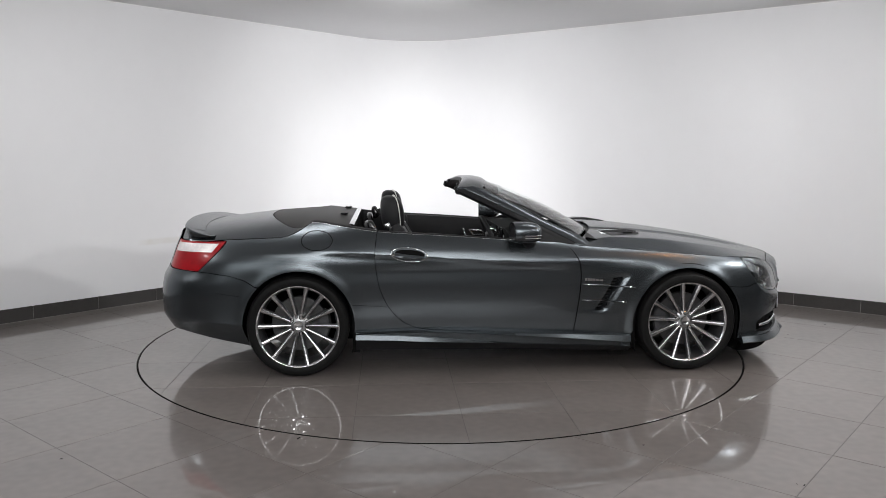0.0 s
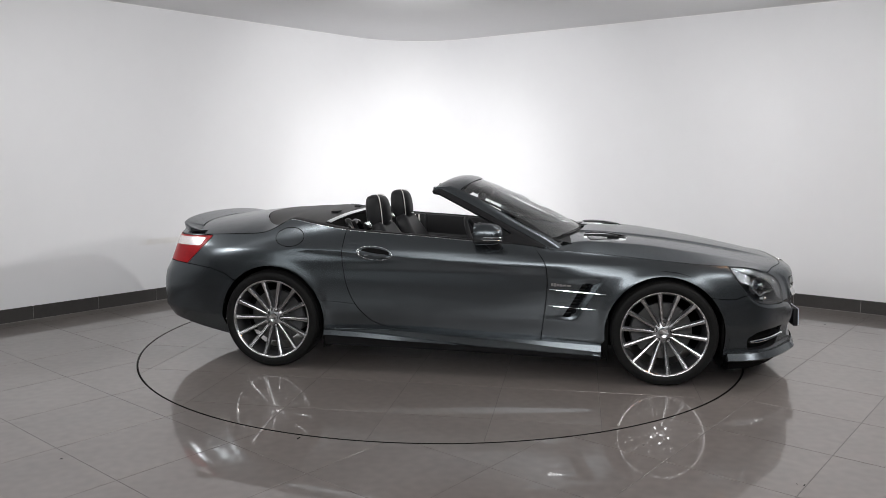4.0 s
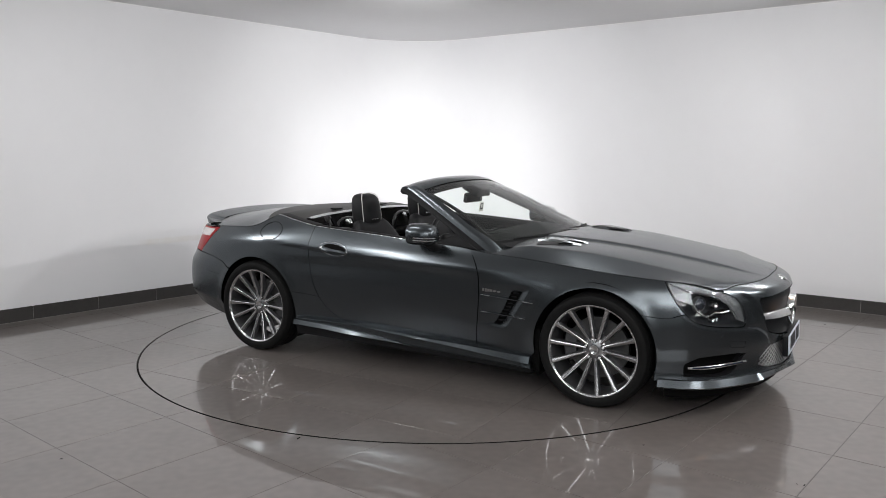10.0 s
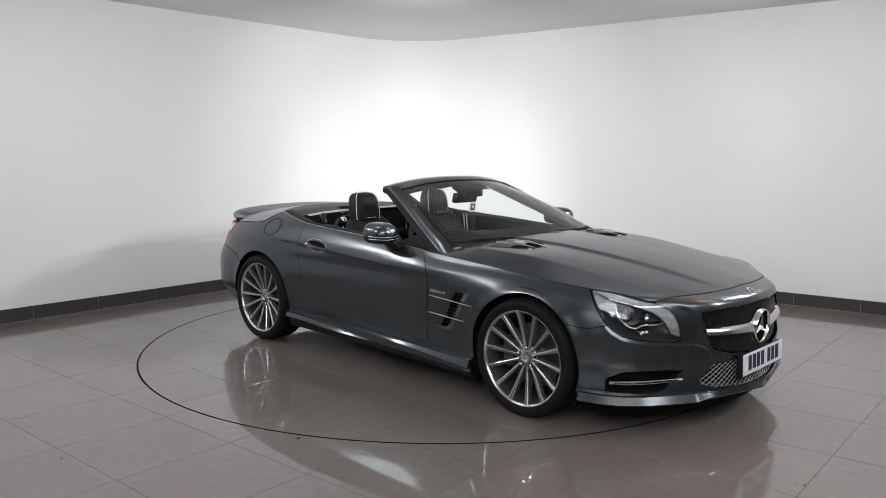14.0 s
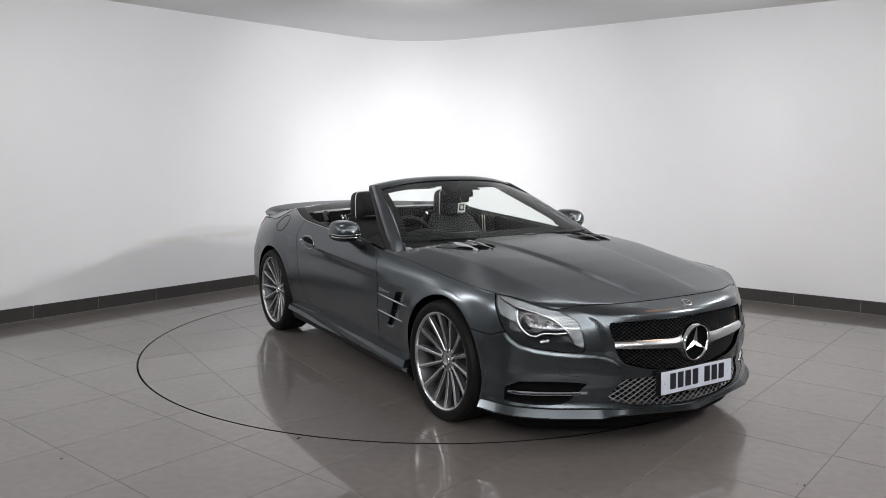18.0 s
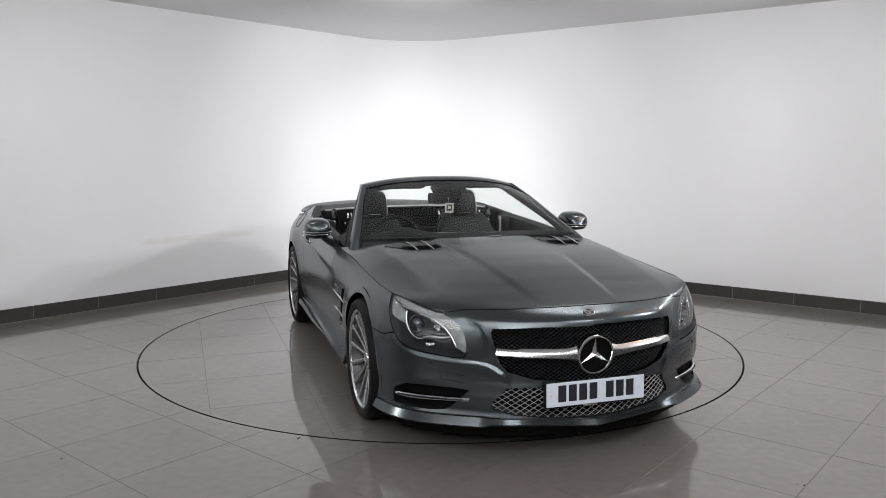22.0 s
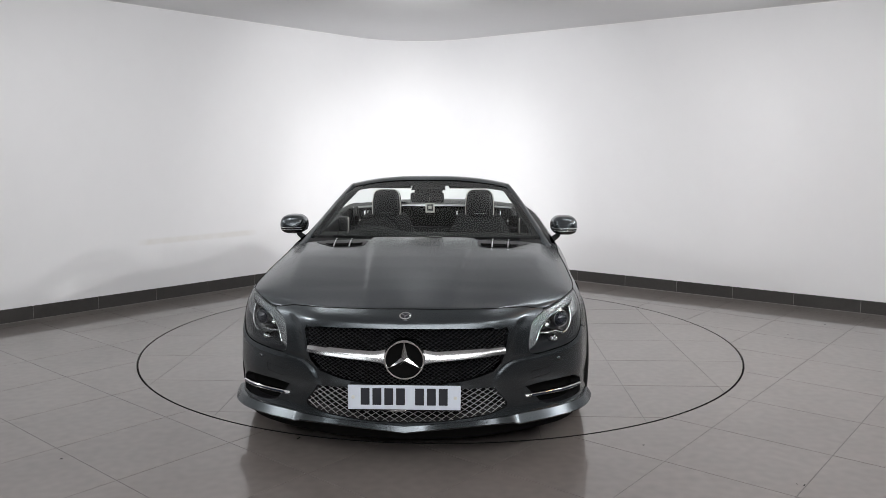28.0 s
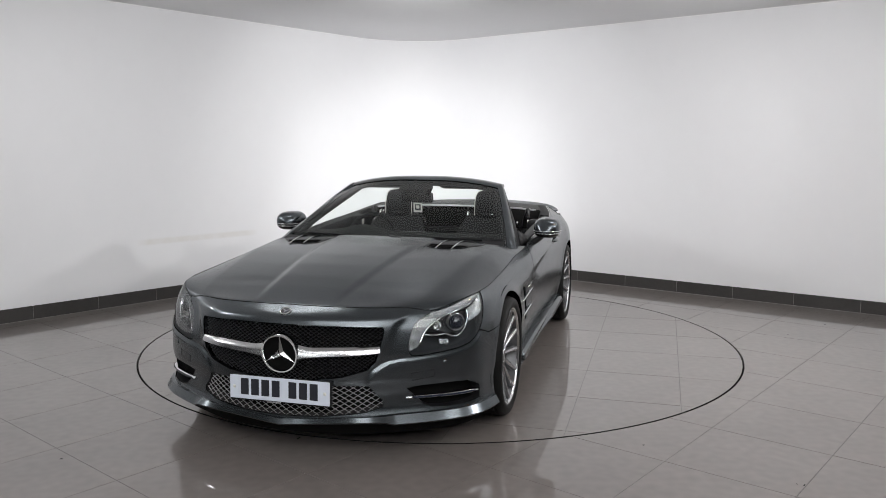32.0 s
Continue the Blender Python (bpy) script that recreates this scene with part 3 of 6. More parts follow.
def panel(name, poly, mat, step=(0.045, 0.032), flange=0.022, deep=0.0, both=False):
    """A piece of the skin within an outline given in (s, z), or several that adjoin, with its edges turned in."""
    polys = poly if isinstance(poly[0], list) else [poly]
    every = [p for q in polys for p in q]
    s0, s1 = min(p[0] for p in every), max(p[0] for p in every)
    z0, z1 = min(p[1] for p in every), max(p[1] for p in every)
    ns, nz = max(1, math.ceil((s1 - s0) / step[0])), max(1, math.ceil((z1 - z0) / step[1]))
    keys, pts, faces = {}, [], []

    def vid(p):
        k = (round(p[0] * 20000), round(p[1] * 20000))
        if k not in keys:
            keys[k] = len(pts)
            pts.append(p)
        return keys[k]
    ss = [s0 + (s1 - s0) * i / ns for i in range(ns + 1)]
    zz = [z0 + (z1 - z0) * j / nz for j in range(nz + 1)]
    for i, one in [(i, q) for q in polys for i in range(ns)]:
        col = clip_axis(clip_axis(one, 0, ss[i], False), 0, ss[i + 1], True)
        if len(col) < 3:
            continue
        for j in range(nz):
            c = clip_axis(clip_axis(col, 1, zz[j], False), 1, zz[j + 1], True)
            if len(c) < 3 or abs(area2(c)) < 1e-7:
                continue
            f = [vid(p) for p in c]
            f = [a for a, b in zip(f, f[1:] + f[:1]) if a != b]
            if len(f) > 2 and len(set(f)) == len(f):
                faces.append(f if area2([pts[a] for a in f]) > 0 else f[::-1])
    P = np.array(pts)
    mid = np.abs(P[:, 0]) < 1e-6
    co, no = skin(P[:, 0], P[:, 1], deep), skin_normal(np.where(mid, 0.02, P[:, 0]), P[:, 1])
    no[mid, 1] = 0
    verts, norms, out = [tuple(c) for c in co], [tuple(n) for n in no], [tuple(f[::-1]) for f in faces]
    if flange:
        seen = {}
        for f in faces:
            for a, b in zip(f, f[1:] + f[:1]):
                seen[(a, b)] = seen.get((a, b), 0) + 1
        ring = {}
        for (a, b), k in seen.items():
            if (b, a) in seen or (abs(P[a, 0]) < 1e-6 and abs(P[b, 0]) < 1e-6) or min(P[a, 0], P[b, 0]) > S_END - 1e-6:
                continue
            t = Vector(co[b] - co[a]).normalized()
            o = t.cross(Vector(no[a]))
            for v in (a, b):
                ring.setdefault(v, []).append(o)
        first = {}
        for v, outs in ring.items():
            o = sum(outs, Vector()).normalized() if sum(outs, Vector()).length > 1e-6 else outs[0]
            n = Vector(no[v])
            first[v] = len(verts)
            base = Vector(co[v])
            for d, w in ((0.0, 0.5), (0.004, 1.0), (flange, 1.0)):
                verts.append(tuple(base - n * d + o * (0.0015 if d else 0.0)))
                norms.append(tuple((n * (1 - w) + o * w).normalized()))
        for (a, b), k in seen.items():
            if (b, a) not in seen and a in first and b in first and not (abs(P[a, 0]) < 1e-6 and abs(P[b, 0]) < 1e-6) and min(P[a, 0], P[b, 0]) <= S_END - 1e-6:
                for e in range(2):
                    out.append((first[a] + e, first[b] + e, first[b] + e + 1, first[a] + e + 1))
    me = mesh(name, verts, out, mat)
    me.normals_split_custom_set_from_vertices(norms)
    if both:
        other = mirrored(me)
        n = len(verts)
        v2 = [tuple(v.co) for v in other.vertices]
        f2 = [tuple(i + n for i in p.vertices) for p in other.polygons]
        me2 = mesh(name, verts + v2, out + f2, mat)
        me2.normals_split_custom_set_from_vertices(norms + [(a, -b, c) for a, b, c in norms])
        return me2
    return me


def sx(*pts):
    """Outline points given by x (or ('f', width), ('r', width)) and height, as (s, z)."""
    return [(s_of(*p[0]) if isinstance(p[0], tuple) else s_of("x", p[0]), p[1]) for p in pts]


def smooth_outline(pts, n=5):
    """Rounds a row of (s, z) points."""
    return [(p.x, p.y) for p in catmull([(a, b, 0) for a, b in pts], n)]


def arc(cx, cz, r, a0, a1, n=26):
    """Part of a wheel arch, as (s, z): 0 degrees points forward, 90 up."""
    out = []
    for k in range(n + 1):
        a = radians(a0 + (a1 - a0) * k / n)
        out.append((s_of("x", cx + r * math.cos(a)), cz + r * math.sin(a)))
    return out


# Upper edge of the skin: along the bonnet's shut line, the belt, and the boot lid's edge.
_top = [(0.0, 0.728), (s_of("f", 0.30), 0.727), (0.52, 0.7235), (0.65, 0.719), (0.69, 0.713), (0.735, 0.706), (0.775, 0.707), (0.876, 0.7285), (0.98, 0.7475), (1.08, 0.757), (1.15, 0.759),
        (s_of("x", 1.80), 0.768), (s_of("x", 1.555), 0.788), (s_of("x", 1.164), 0.823), (s_of("x", 0.80), 0.853), (s_of("x", 0.75), 0.862),
        (s_of("x", 0.41), 0.884), (s_of("x", 0.0), 0.912), (s_of("x", -0.25), 0.926), (s_of("x", -0.476), 0.942), (s_of("x", -0.725), 0.976),
        (s_of("x", -0.90), 0.998), (s_of("x", -0.94), 0.979), (s_of("x", -0.985), 0.951), (s_of("x", -1.03), 0.928), (s_of("x", -1.09), 0.912), (s_of("x", -1.3), 0.900), (s_of("x", -1.5), 0.890),
        (s_of("x", -1.70), 0.882), (s_of("x", -1.85), 0.884), (s_of("r", 0.5), 0.905), (S_END, 0.930)]


def z_top(s):
    return pchip([a for a, _ in _top], [b for _, b in _top], np.abs(s))


def top_line(s0, s1, n):
    return [(s0 + (s1 - s0) * k / n, float(z_top(s0 + (s1 - s0) * k / n))) for k in range(n + 1)]


LAMP = smooth_outline([(1.145, 0.753), (1.08, 0.752), (0.98, 0.7425), (0.876, 0.7235), (0.80, 0.706), (0.755, 0.694), (0.71, 0.677), (0.670, 0.652), (0.648, 0.625), (0.634, 0.58), (0.628, 0.54), (0.634, 0.515),
                       (0.652, 0.504), (0.70, 0.504), (0.78, 0.512), (0.87, 0.522), (0.955, 0.541), (1.012, 0.575), (1.058, 0.622), (1.093, 0.668), (1.127, 0.722), (1.145, 0.753)], 3)[:-1]


FOG_TOP = [(1.03, 0.300), (1.02, 0.317), (0.946, 0.350), (0.85, 0.357), (0.70, 0.356), (0.61, 0.348), (0.640, 0.318)]
FOG_LOW = [(0.640, 0.318), (0.70, 0.262), (0.735, 0.245), (0.806, 0.239), (0.92, 0.240), (1.03, 0.246), (1.03, 0.300)]


def build_skin():
    P = car
    # front bumper: an upper and a lower outline that meet beside the fog intake
    gril = sx((("f", 0.12), 0.392), (("f", 0.30), 0.412), (("f", 0.42), 0.445), (("f", 0.455), 0.485), (("f", 0.495), 0.628), (("f", 0.488), 0.648), (("f", 0.25), 0.655))
    inner = LAMP
    k0 = min(range(len(inner)), key=lambda i: abs(inner[i][0] - 0.755) + abs(inner[i][1] - 0.694))
    k1 = min(range(len(inner)), key=lambda i: abs(inner[i][0] - 1.035) + abs(inner[i][1] - 0.599))
    around = [(p[0] - (0.002 if p[1] > 0.5 else 0.0), p[1] - (0.004 if p[1] < 0.64 else 0.0)) for p in inner[k0:k1 + 1]]
    upper = [(0.0, 0.374), (0.0, 0.388)] + gril + [(0.0, 0.657), (0.0, 0.728)] + top_line(0.0, 0.752, 16)[1:] + around
    upper += [(1.072, 0.576), (1.113, 0.5605), (1.19, 0.5605), (1.24, 0.566)] + arc(1.59, 0.328, 0.368, 41, -3, 12) + sx((1.9569, 0.300)) + FOG_TOP + sx((("f", 0.49), 0.285), (("f", 0.44), 0.345), (("f", 0.425), 0.368), (("f", 0.24), 0.372))
    lower = [(0.0, 0.205), (0.0, 0.214)] + sx((("f", 0.20), 0.219), (("f", 0.40), 0.238), (("f", 0.485), 0.262), (("f", 0.49), 0.285)) + FOG_LOW + sx((1.9569, 0.300), (1.945, 0.215), (2.10, 0.205), (("f", 0.60), 0.205), (("f", 0.40), 0.205), (("f", 0.20), 0.205))
    part("front_bumper", panel("front_bumper", [upper, lower], M_PAINT, both=True, step=(0.010, 0.007)), P)

    cx, cz, r = ARCHES[0]
    wing = top_line(1.155, s_of("x", 0.772), 26)
    wing += smooth_outline(sx((0.772, 0.853), (0.820, 0.80), (0.852, 0.74), (0.862, 0.65), (0.858, 0.54), (0.84, 0.38), (0.826, 0.258)), 4)[1:]
    wing += sx((1.21, 0.252)) + arc(cx, cz, r, 188, 41.7, 34)
    wing += [(1.24, 0.570), (1.19, 0.5645), (1.115, 0.5645), (1.075, 0.580)]
    back = inner[k1:] + inner[:1]
    wing += [(p[0] + 0.004, p[1] + (0.002 if k == 0 else -0.002)) for k, p in enumerate(back) if p[1] < 0.745]
    # an upper and a lower outline that meet beside the side vent
    di = next(i for i, p in enumerate(wing) if p[1] < 0.541 and p[0] > s_of("x", 0.9))
    ai = next(i for i in range(di + 8, len(wing)) if wing[i][1] > 0.54)
    d, e = (wing[di][0], 0.54), (s_of("x", 1.2892), 0.54)
    upper = wing[:di] + [d] + sx((1.032, 0.54), (1.078, 0.632), (1.086, 0.640), (1.138, 0.640), (1.146, 0.628), (1.090, 0.54)) + [e] + wing[ai:]
    lower = [d] + wing[di + (1 if abs(wing[di][1] - 0.54) < 0.002 else 0):ai] + [e] + sx((1.090, 0.54), (1.020, 0.430), (1.006, 0.416), (0.962, 0.416), (0.957, 0.425), (0.975, 0.445), (1.032, 0.54))
    wing = [upper, lower]
    me = panel("front_wing", wing, M_PAINT, step=(0.013, 0.011))
    part("front_wing", me, P)
    part("front_wing", mirrored(me), P)

    door = top_line(s_of("x", 0.766), s_of("x", -0.475), 26)
    door += smooth_outline(sx((-0.475, 0.940), (-0.492, 0.81), (-0.485, 0.698), (-0.457, 0.567), (-0.403, 0.453), (-0.323, 0.364), (-0.265, 0.330), (-0.20, 0.308), (-0.111, 0.297)), 5)[1:]
    door += sx((0.039, 0.290), (0.374, 0.277), (0.820, 0.266))
    door += smooth_outline(sx((0.820, 0.266), (0.834, 0.38), (0.852, 0.54), (0.856, 0.65), (0.846, 0.74), (0.814, 0.80), (0.766, 0.862)), 4)[1:-1]
    me = panel("door", door, M_PAINT, step=(0.04, 0.014))
    right = part("door", me, P)
    left = part("door", mirrored(me), P)

    cx, cz, r = ARCHES[1]
    q = top_line(s_of("x", -0.479), s_of("x", -1.78), 44)
    q += smooth_outline(sx((-1.78, 0.878), (-1.62, 0.878), (-1.470, 0.884), (-1.515, 0.815), (-1.575, 0.752), (-1.642, 0.688)), 3)[:]
    q += sx((-1.565, 0.684), (-1.43, 0.668), (-1.33, 0.640), (-1.262, 0.600))
    q += [p for p in arc(cx, cz, r, 134, -8, 30)]
    q += sx((-0.61, 0.262))
    q += smooth_outline(sx((-0.115, 0.262), (-0.125, 0.290), (-0.205, 0.303), (-0.269, 0.326), (-0.327, 0.361), (-0.407, 0.451), (-0.461, 0.565), (-0.489, 0.697), (-0.496, 0.81), (-0.479, 0.943)), 5)[:-1]
    me = panel("rear_wing", q, M_PAINT, step=(0.022, 0.018))
    part("rear_wing", me, P)
    part("rear_wing", mirrored(me), P)

    rb = sx((-1.268, 0.596), (-1.333, 0.636), (-1.43, 0.664), (-1.565, 0.680), (-1.645, 0.684), (-1.80, 0.690), (("r", 0.5), 0.690)) + [(S_END, 0.690), (S_END, 0.29)]
    rb += sx((("r", 0.4), 0.29), (-1.80, 0.285), (-1.68, 0.262), (-1.5, 0.225), (-1.33, 0.193)) + [p for p in arc(cx, cz, r, 203, 136, 14)]
    part("rear_bumper", panel("rear_bumper", rb, M_PAINT, both=True, step=(0.018, 0.011)), P)
    tl = [(S_END, 0.694), (S_END, 0.930)] + top_line(S_END, s_of("r", 0.55), 6)[1:] + [(s_of("r", 0.60), 0.70)]
    part("tail_panel", panel("tail_panel", tl, M_PAINT, both=True, flange=0.01), P)

    # rear lamps: a clear band over red
    red = sx((-1.648, 0.690), (-1.581, 0.753), (-1.520, 0.815), (-1.474, 0.881), (-1.62, 0.875), (-1.78, 0.875), (("r", 0.62), 0.878), (("r", 0.605), 0.70))
    clear = sx((-1.560, 0.812), (-1.521, 0.866), (-1.62, 0.865), (-1.78, 0.864), (("r", 0.66), 0.862), (("r", 0.655), 0.806))
    for side in (1, -1):
        lamp = part("rear_lamp", panel("rear_lamp", red, M_RED, flange=0.03) if side > 0 else mirrored(panel("rear_lamp", red, M_RED, flange=0.03)), P, "red rear lamp with a clear upper band")
        me = panel("clear_band", clear, M_CLEARLENS, flange=0.004, deep=-0.0025)
        part("clear_band", me if side > 0 else mirrored(me), lamp)
    # bonnet
    part("bonnet", bonnet_mesh(), P)
    part("boot_lid", boot_mesh(), P)
    return right, left


def edge_tables(s0, s1, n=220):
    ss = np.linspace(s0, s1, n)
    return skin(ss, z_top(ss))


def bonnet_base(x, y, ye, ze):
    """Crowned bonnet between its shut lines."""
    zc = float(np.interp(x, [0.75, 0.95, 1.2, 1.4, 1.65, 1.85, 2.05, 2.2, 2.30, 2.375, 2.42], [0.935, 0.930, 0.919, 0.905, 0.876, 0.847, 0.812, 0.781, 0.757, 0.739, 0.729]))
    v = min(abs(y) / max(ye, 1e-4), 1.0)
    return ze + (zc - ze) * (1 - v ** float(np.interp(x, [1.6, 2.2], [2.5, 1.9])))


def bonnet_creases(x, y, ye):
    """Height of the two creases on each side over the plain crown."""
    # inner crease: the raised middle steps down to the valley beside it
    yc = 0.20 + 0.13 * (2.4 - x) / 1.4
    t = min(max((abs(y) - yc + 0.014) / 0.034, 0), 1)
    fade = min(max((2.40 - x) / 0.30, 0), 1) * min(1, max(0, (ye - yc) / 0.2))
    t *= 1 - min(max((abs(y) - yc - 0.05) / max(ye - yc - 0.05, 0.02), 0), 1) ** 1.5
    z = -0.011 * t * t * (3 - 2 * t) * fade
    # outer crease, from beside the vents to the corner of the headlamp
    ys = float(np.interp(x, [1.0, 2.0, 2.25], [0.745, 0.635, 0.59]))
    rise = min((abs(y) - yc) / max(ys - yc, 0.05), (ye - abs(y)) / max(ye - ys, 0.05))
    rise = max(rise, 0)
    return z + 0.033 * rise * min(max((2.30 - x) / 0.85, 0), 1) * min(max((x - 0.90) / 0.2, 0), 1)


def bonnet_height(x, y, ye, ze):
    return bonnet_base(x, y, ye, ze) + bonnet_creases(x, y, ye)


def bonnet_mesh():
    E = edge_tables(0.0, s_of("x", 0.792))
    xs, ys, zs = E[::-1, 0], -E[::-1, 1], E[::-1, 2]
    s_corner, s_cowl = 0.735, s_of("x", 0.80)
    nx, nv = 64, 60
    ss = np.linspace(s_cowl, s_corner, nx + 1)
    side = skin(ss, z_top(ss))[:, :2]
    rows = []

    def front(v):
        q = skin(np.array([abs(v) * s_corner]), z_top(np.array([abs(v) * s_corner])))[0]
        return np.array((q[0] - 0.007, math.copysign(abs(q[1]), v)))
    fr = [front(j / nv) for j in range(-nv, nv + 1)]
    for i in range(nx + 1):
        u = i / nx
        a, b = np.array((side[i, 0], -(-side[i, 1] - 0.003))), np.array((side[i, 0], -side[i, 1] - 0.003))
        row = []
        for j in range(2 * nv + 1):
            v = -1 + j / nv
            back = np.array((0.80 + 0.29 * (1 - abs(v) ** 2.2), v * (-side[0, 1] - 0.003)))
            w = (v + 1) / 2
            c00, c01 = np.array((side[0, 0], -(-side[0, 1] - 0.003))), np.array((side[0, 0], -side[0, 1] - 0.003))
            p = (1 - u) * back + u * fr[j] + (1 - w) * a + w * b - ((1 - u) * (1 - w) * c00 + (1 - u) * w * c01 + u * (1 - w) * fr[0] + u * w * fr[-1])
            x, y = float(p[0]), float(p[1])
            ye, ze = float(np.interp(x, xs, ys)) - 0.004, float(np.interp(x, xs, zs))
            row.append((x, y, bonnet_base(x, y, ye, ze), bonnet_creases(x, y, ye)))
        rows.append(row)
    # even out the crown towards the nose, its edges held
    P = np.array(rows)
    zs_ = P[:, :, 2].copy()
    keep = np.clip((P[1:-1, 1:-1, 0] - 1.55) / 0.30, 0, 1)
    for _ in range(160):
        mean = (zs_[2:, 1:-1] + zs_[:-2, 1:-1] + zs_[1:-1, 2:] + zs_[1:-1, :-2]) / 4
        zs_[1:-1, 1:-1] += 0.8 * keep * (mean - zs_[1:-1, 1:-1])
    # the loss of crown along the middle is given back
    lost = P[:, nv, 2] - zs_[:, nv]
    for i in range(nx + 1):
        for j in range(2 * nv + 1):
            v_ = -1 + j / nv
            rows[i][j] = (P[i, j, 0], P[i, j, 1], zs_[i, j] + lost[i] * (1 - abs(v_) ** 2.5) + P[i, j, 3])
    # turned-in lip round the edge
    v = [p for r in rows for p in r]
    f = grid_faces(len(rows), len(rows[0]), flip=True)
    n, m = len(rows), len(rows[0])
    loop = [i * m for i in range(n)] + [(n - 1) * m + j for j in range(1, m)] + [i * m + m - 1 for i in range(n - 2, -1, -1)] + [j for j in range(m - 2, 0, -1)]
    k = len(v)
    v += [(v[i][0], v[i][1], v[i][2] - 0.02) for i in loop]
    L = len(loop)
    f += [(loop[i], loop[(i + 1) % L], k + (i + 1) % L, k + i) for i in range(L)]
    return sharp(mesh("bonnet", v, f, M_PAINT), 50)


def deck_height(x, y, ye, ze):
    zc = float(np.interp(-x, [0.55, 0.8, 1.0, 1.24, 1.5, 1.7, 1.95], [1.000, 1.022, 1.027, 1.012, 0.982, 0.955, 0.920]))
    v = min(abs(y) / max(ye, 1e-4), 1.0)
    return ze + (zc - ze) * (1 - v ** 3.0)


def deck_patch(name, x0, x1, bow, mat, lip=0.02, gap=0.004, lift=0.0, shrink=1.0, n=30, rear_bow=0.0, front_bow=0.0):
    """A panel of the rear deck between two x, its front edge bowed."""
    E = edge_tables(s_of("x", -0.40), S_END)
    xs, ys, zs = -E[:, 0], -E[:, 1], E[:, 2]
    rows = []
    nv = 32
    for i in range(n + 1):
        r = []
        for j in range(-nv, nv + 1):
            v = j / nv
            xa = x0 - bow * abs(v) ** 2.2 + front_bow * abs(v) ** 2.6
            xb = x1 + 0.10 * abs(v) ** 2 if x1 < -1.8 else x1 - bow * abs(v) ** 2.2 + rear_bow * abs(v) ** 2.6
            x = xa + (xb - xa) * i / n
            ye, ze = float(np.interp(-x, xs, ys)) - gap, float(np.interp(-x, xs, zs))
            y = v * ye * shrink
            r.append((x, y, deck_height(x, y, ye, ze) + lift))
        rows.append(r)
    v = [p for r in rows for p in r]
    f = grid_faces(len(rows), len(rows[0]))
    a, m = len(rows), len(rows[0])
    loop = [i * m for i in range(a)] + [(a - 1) * m + j for j in range(1, m)] + [i * m + m - 1 for i in range(a - 2, -1, -1)] + [j for j in range(m - 2, 0, -1)]
    k = len(v)
    v += [(v[i][0], v[i][1], v[i][2] - lip) for i in loop]
    L = len(loop)
    f += [(loop[(i + 1) % L], loop[i], k + i, k + (i + 1) % L) for i in range(L)]
    return sharp(mesh(name, v, f, mat), 50)


def boot_mesh():
    return deck_patch("boot_lid", -1.246, -1.88, 0.0, M_PAINT, front_bow=0.30, n=40, gap=0.008)


doors = build_skin()


# ---------------------------------------------------------------- car: wheels
M_SPOKE = material("brushed_spoke_alloy", (0.46, 0.46, 0.47), 0.24, 1.0, vary=0.06, vscale=20)
M_HUB = material("cast_hub_alloy", (0.34, 0.34, 0.35), 0.3, 0.95)


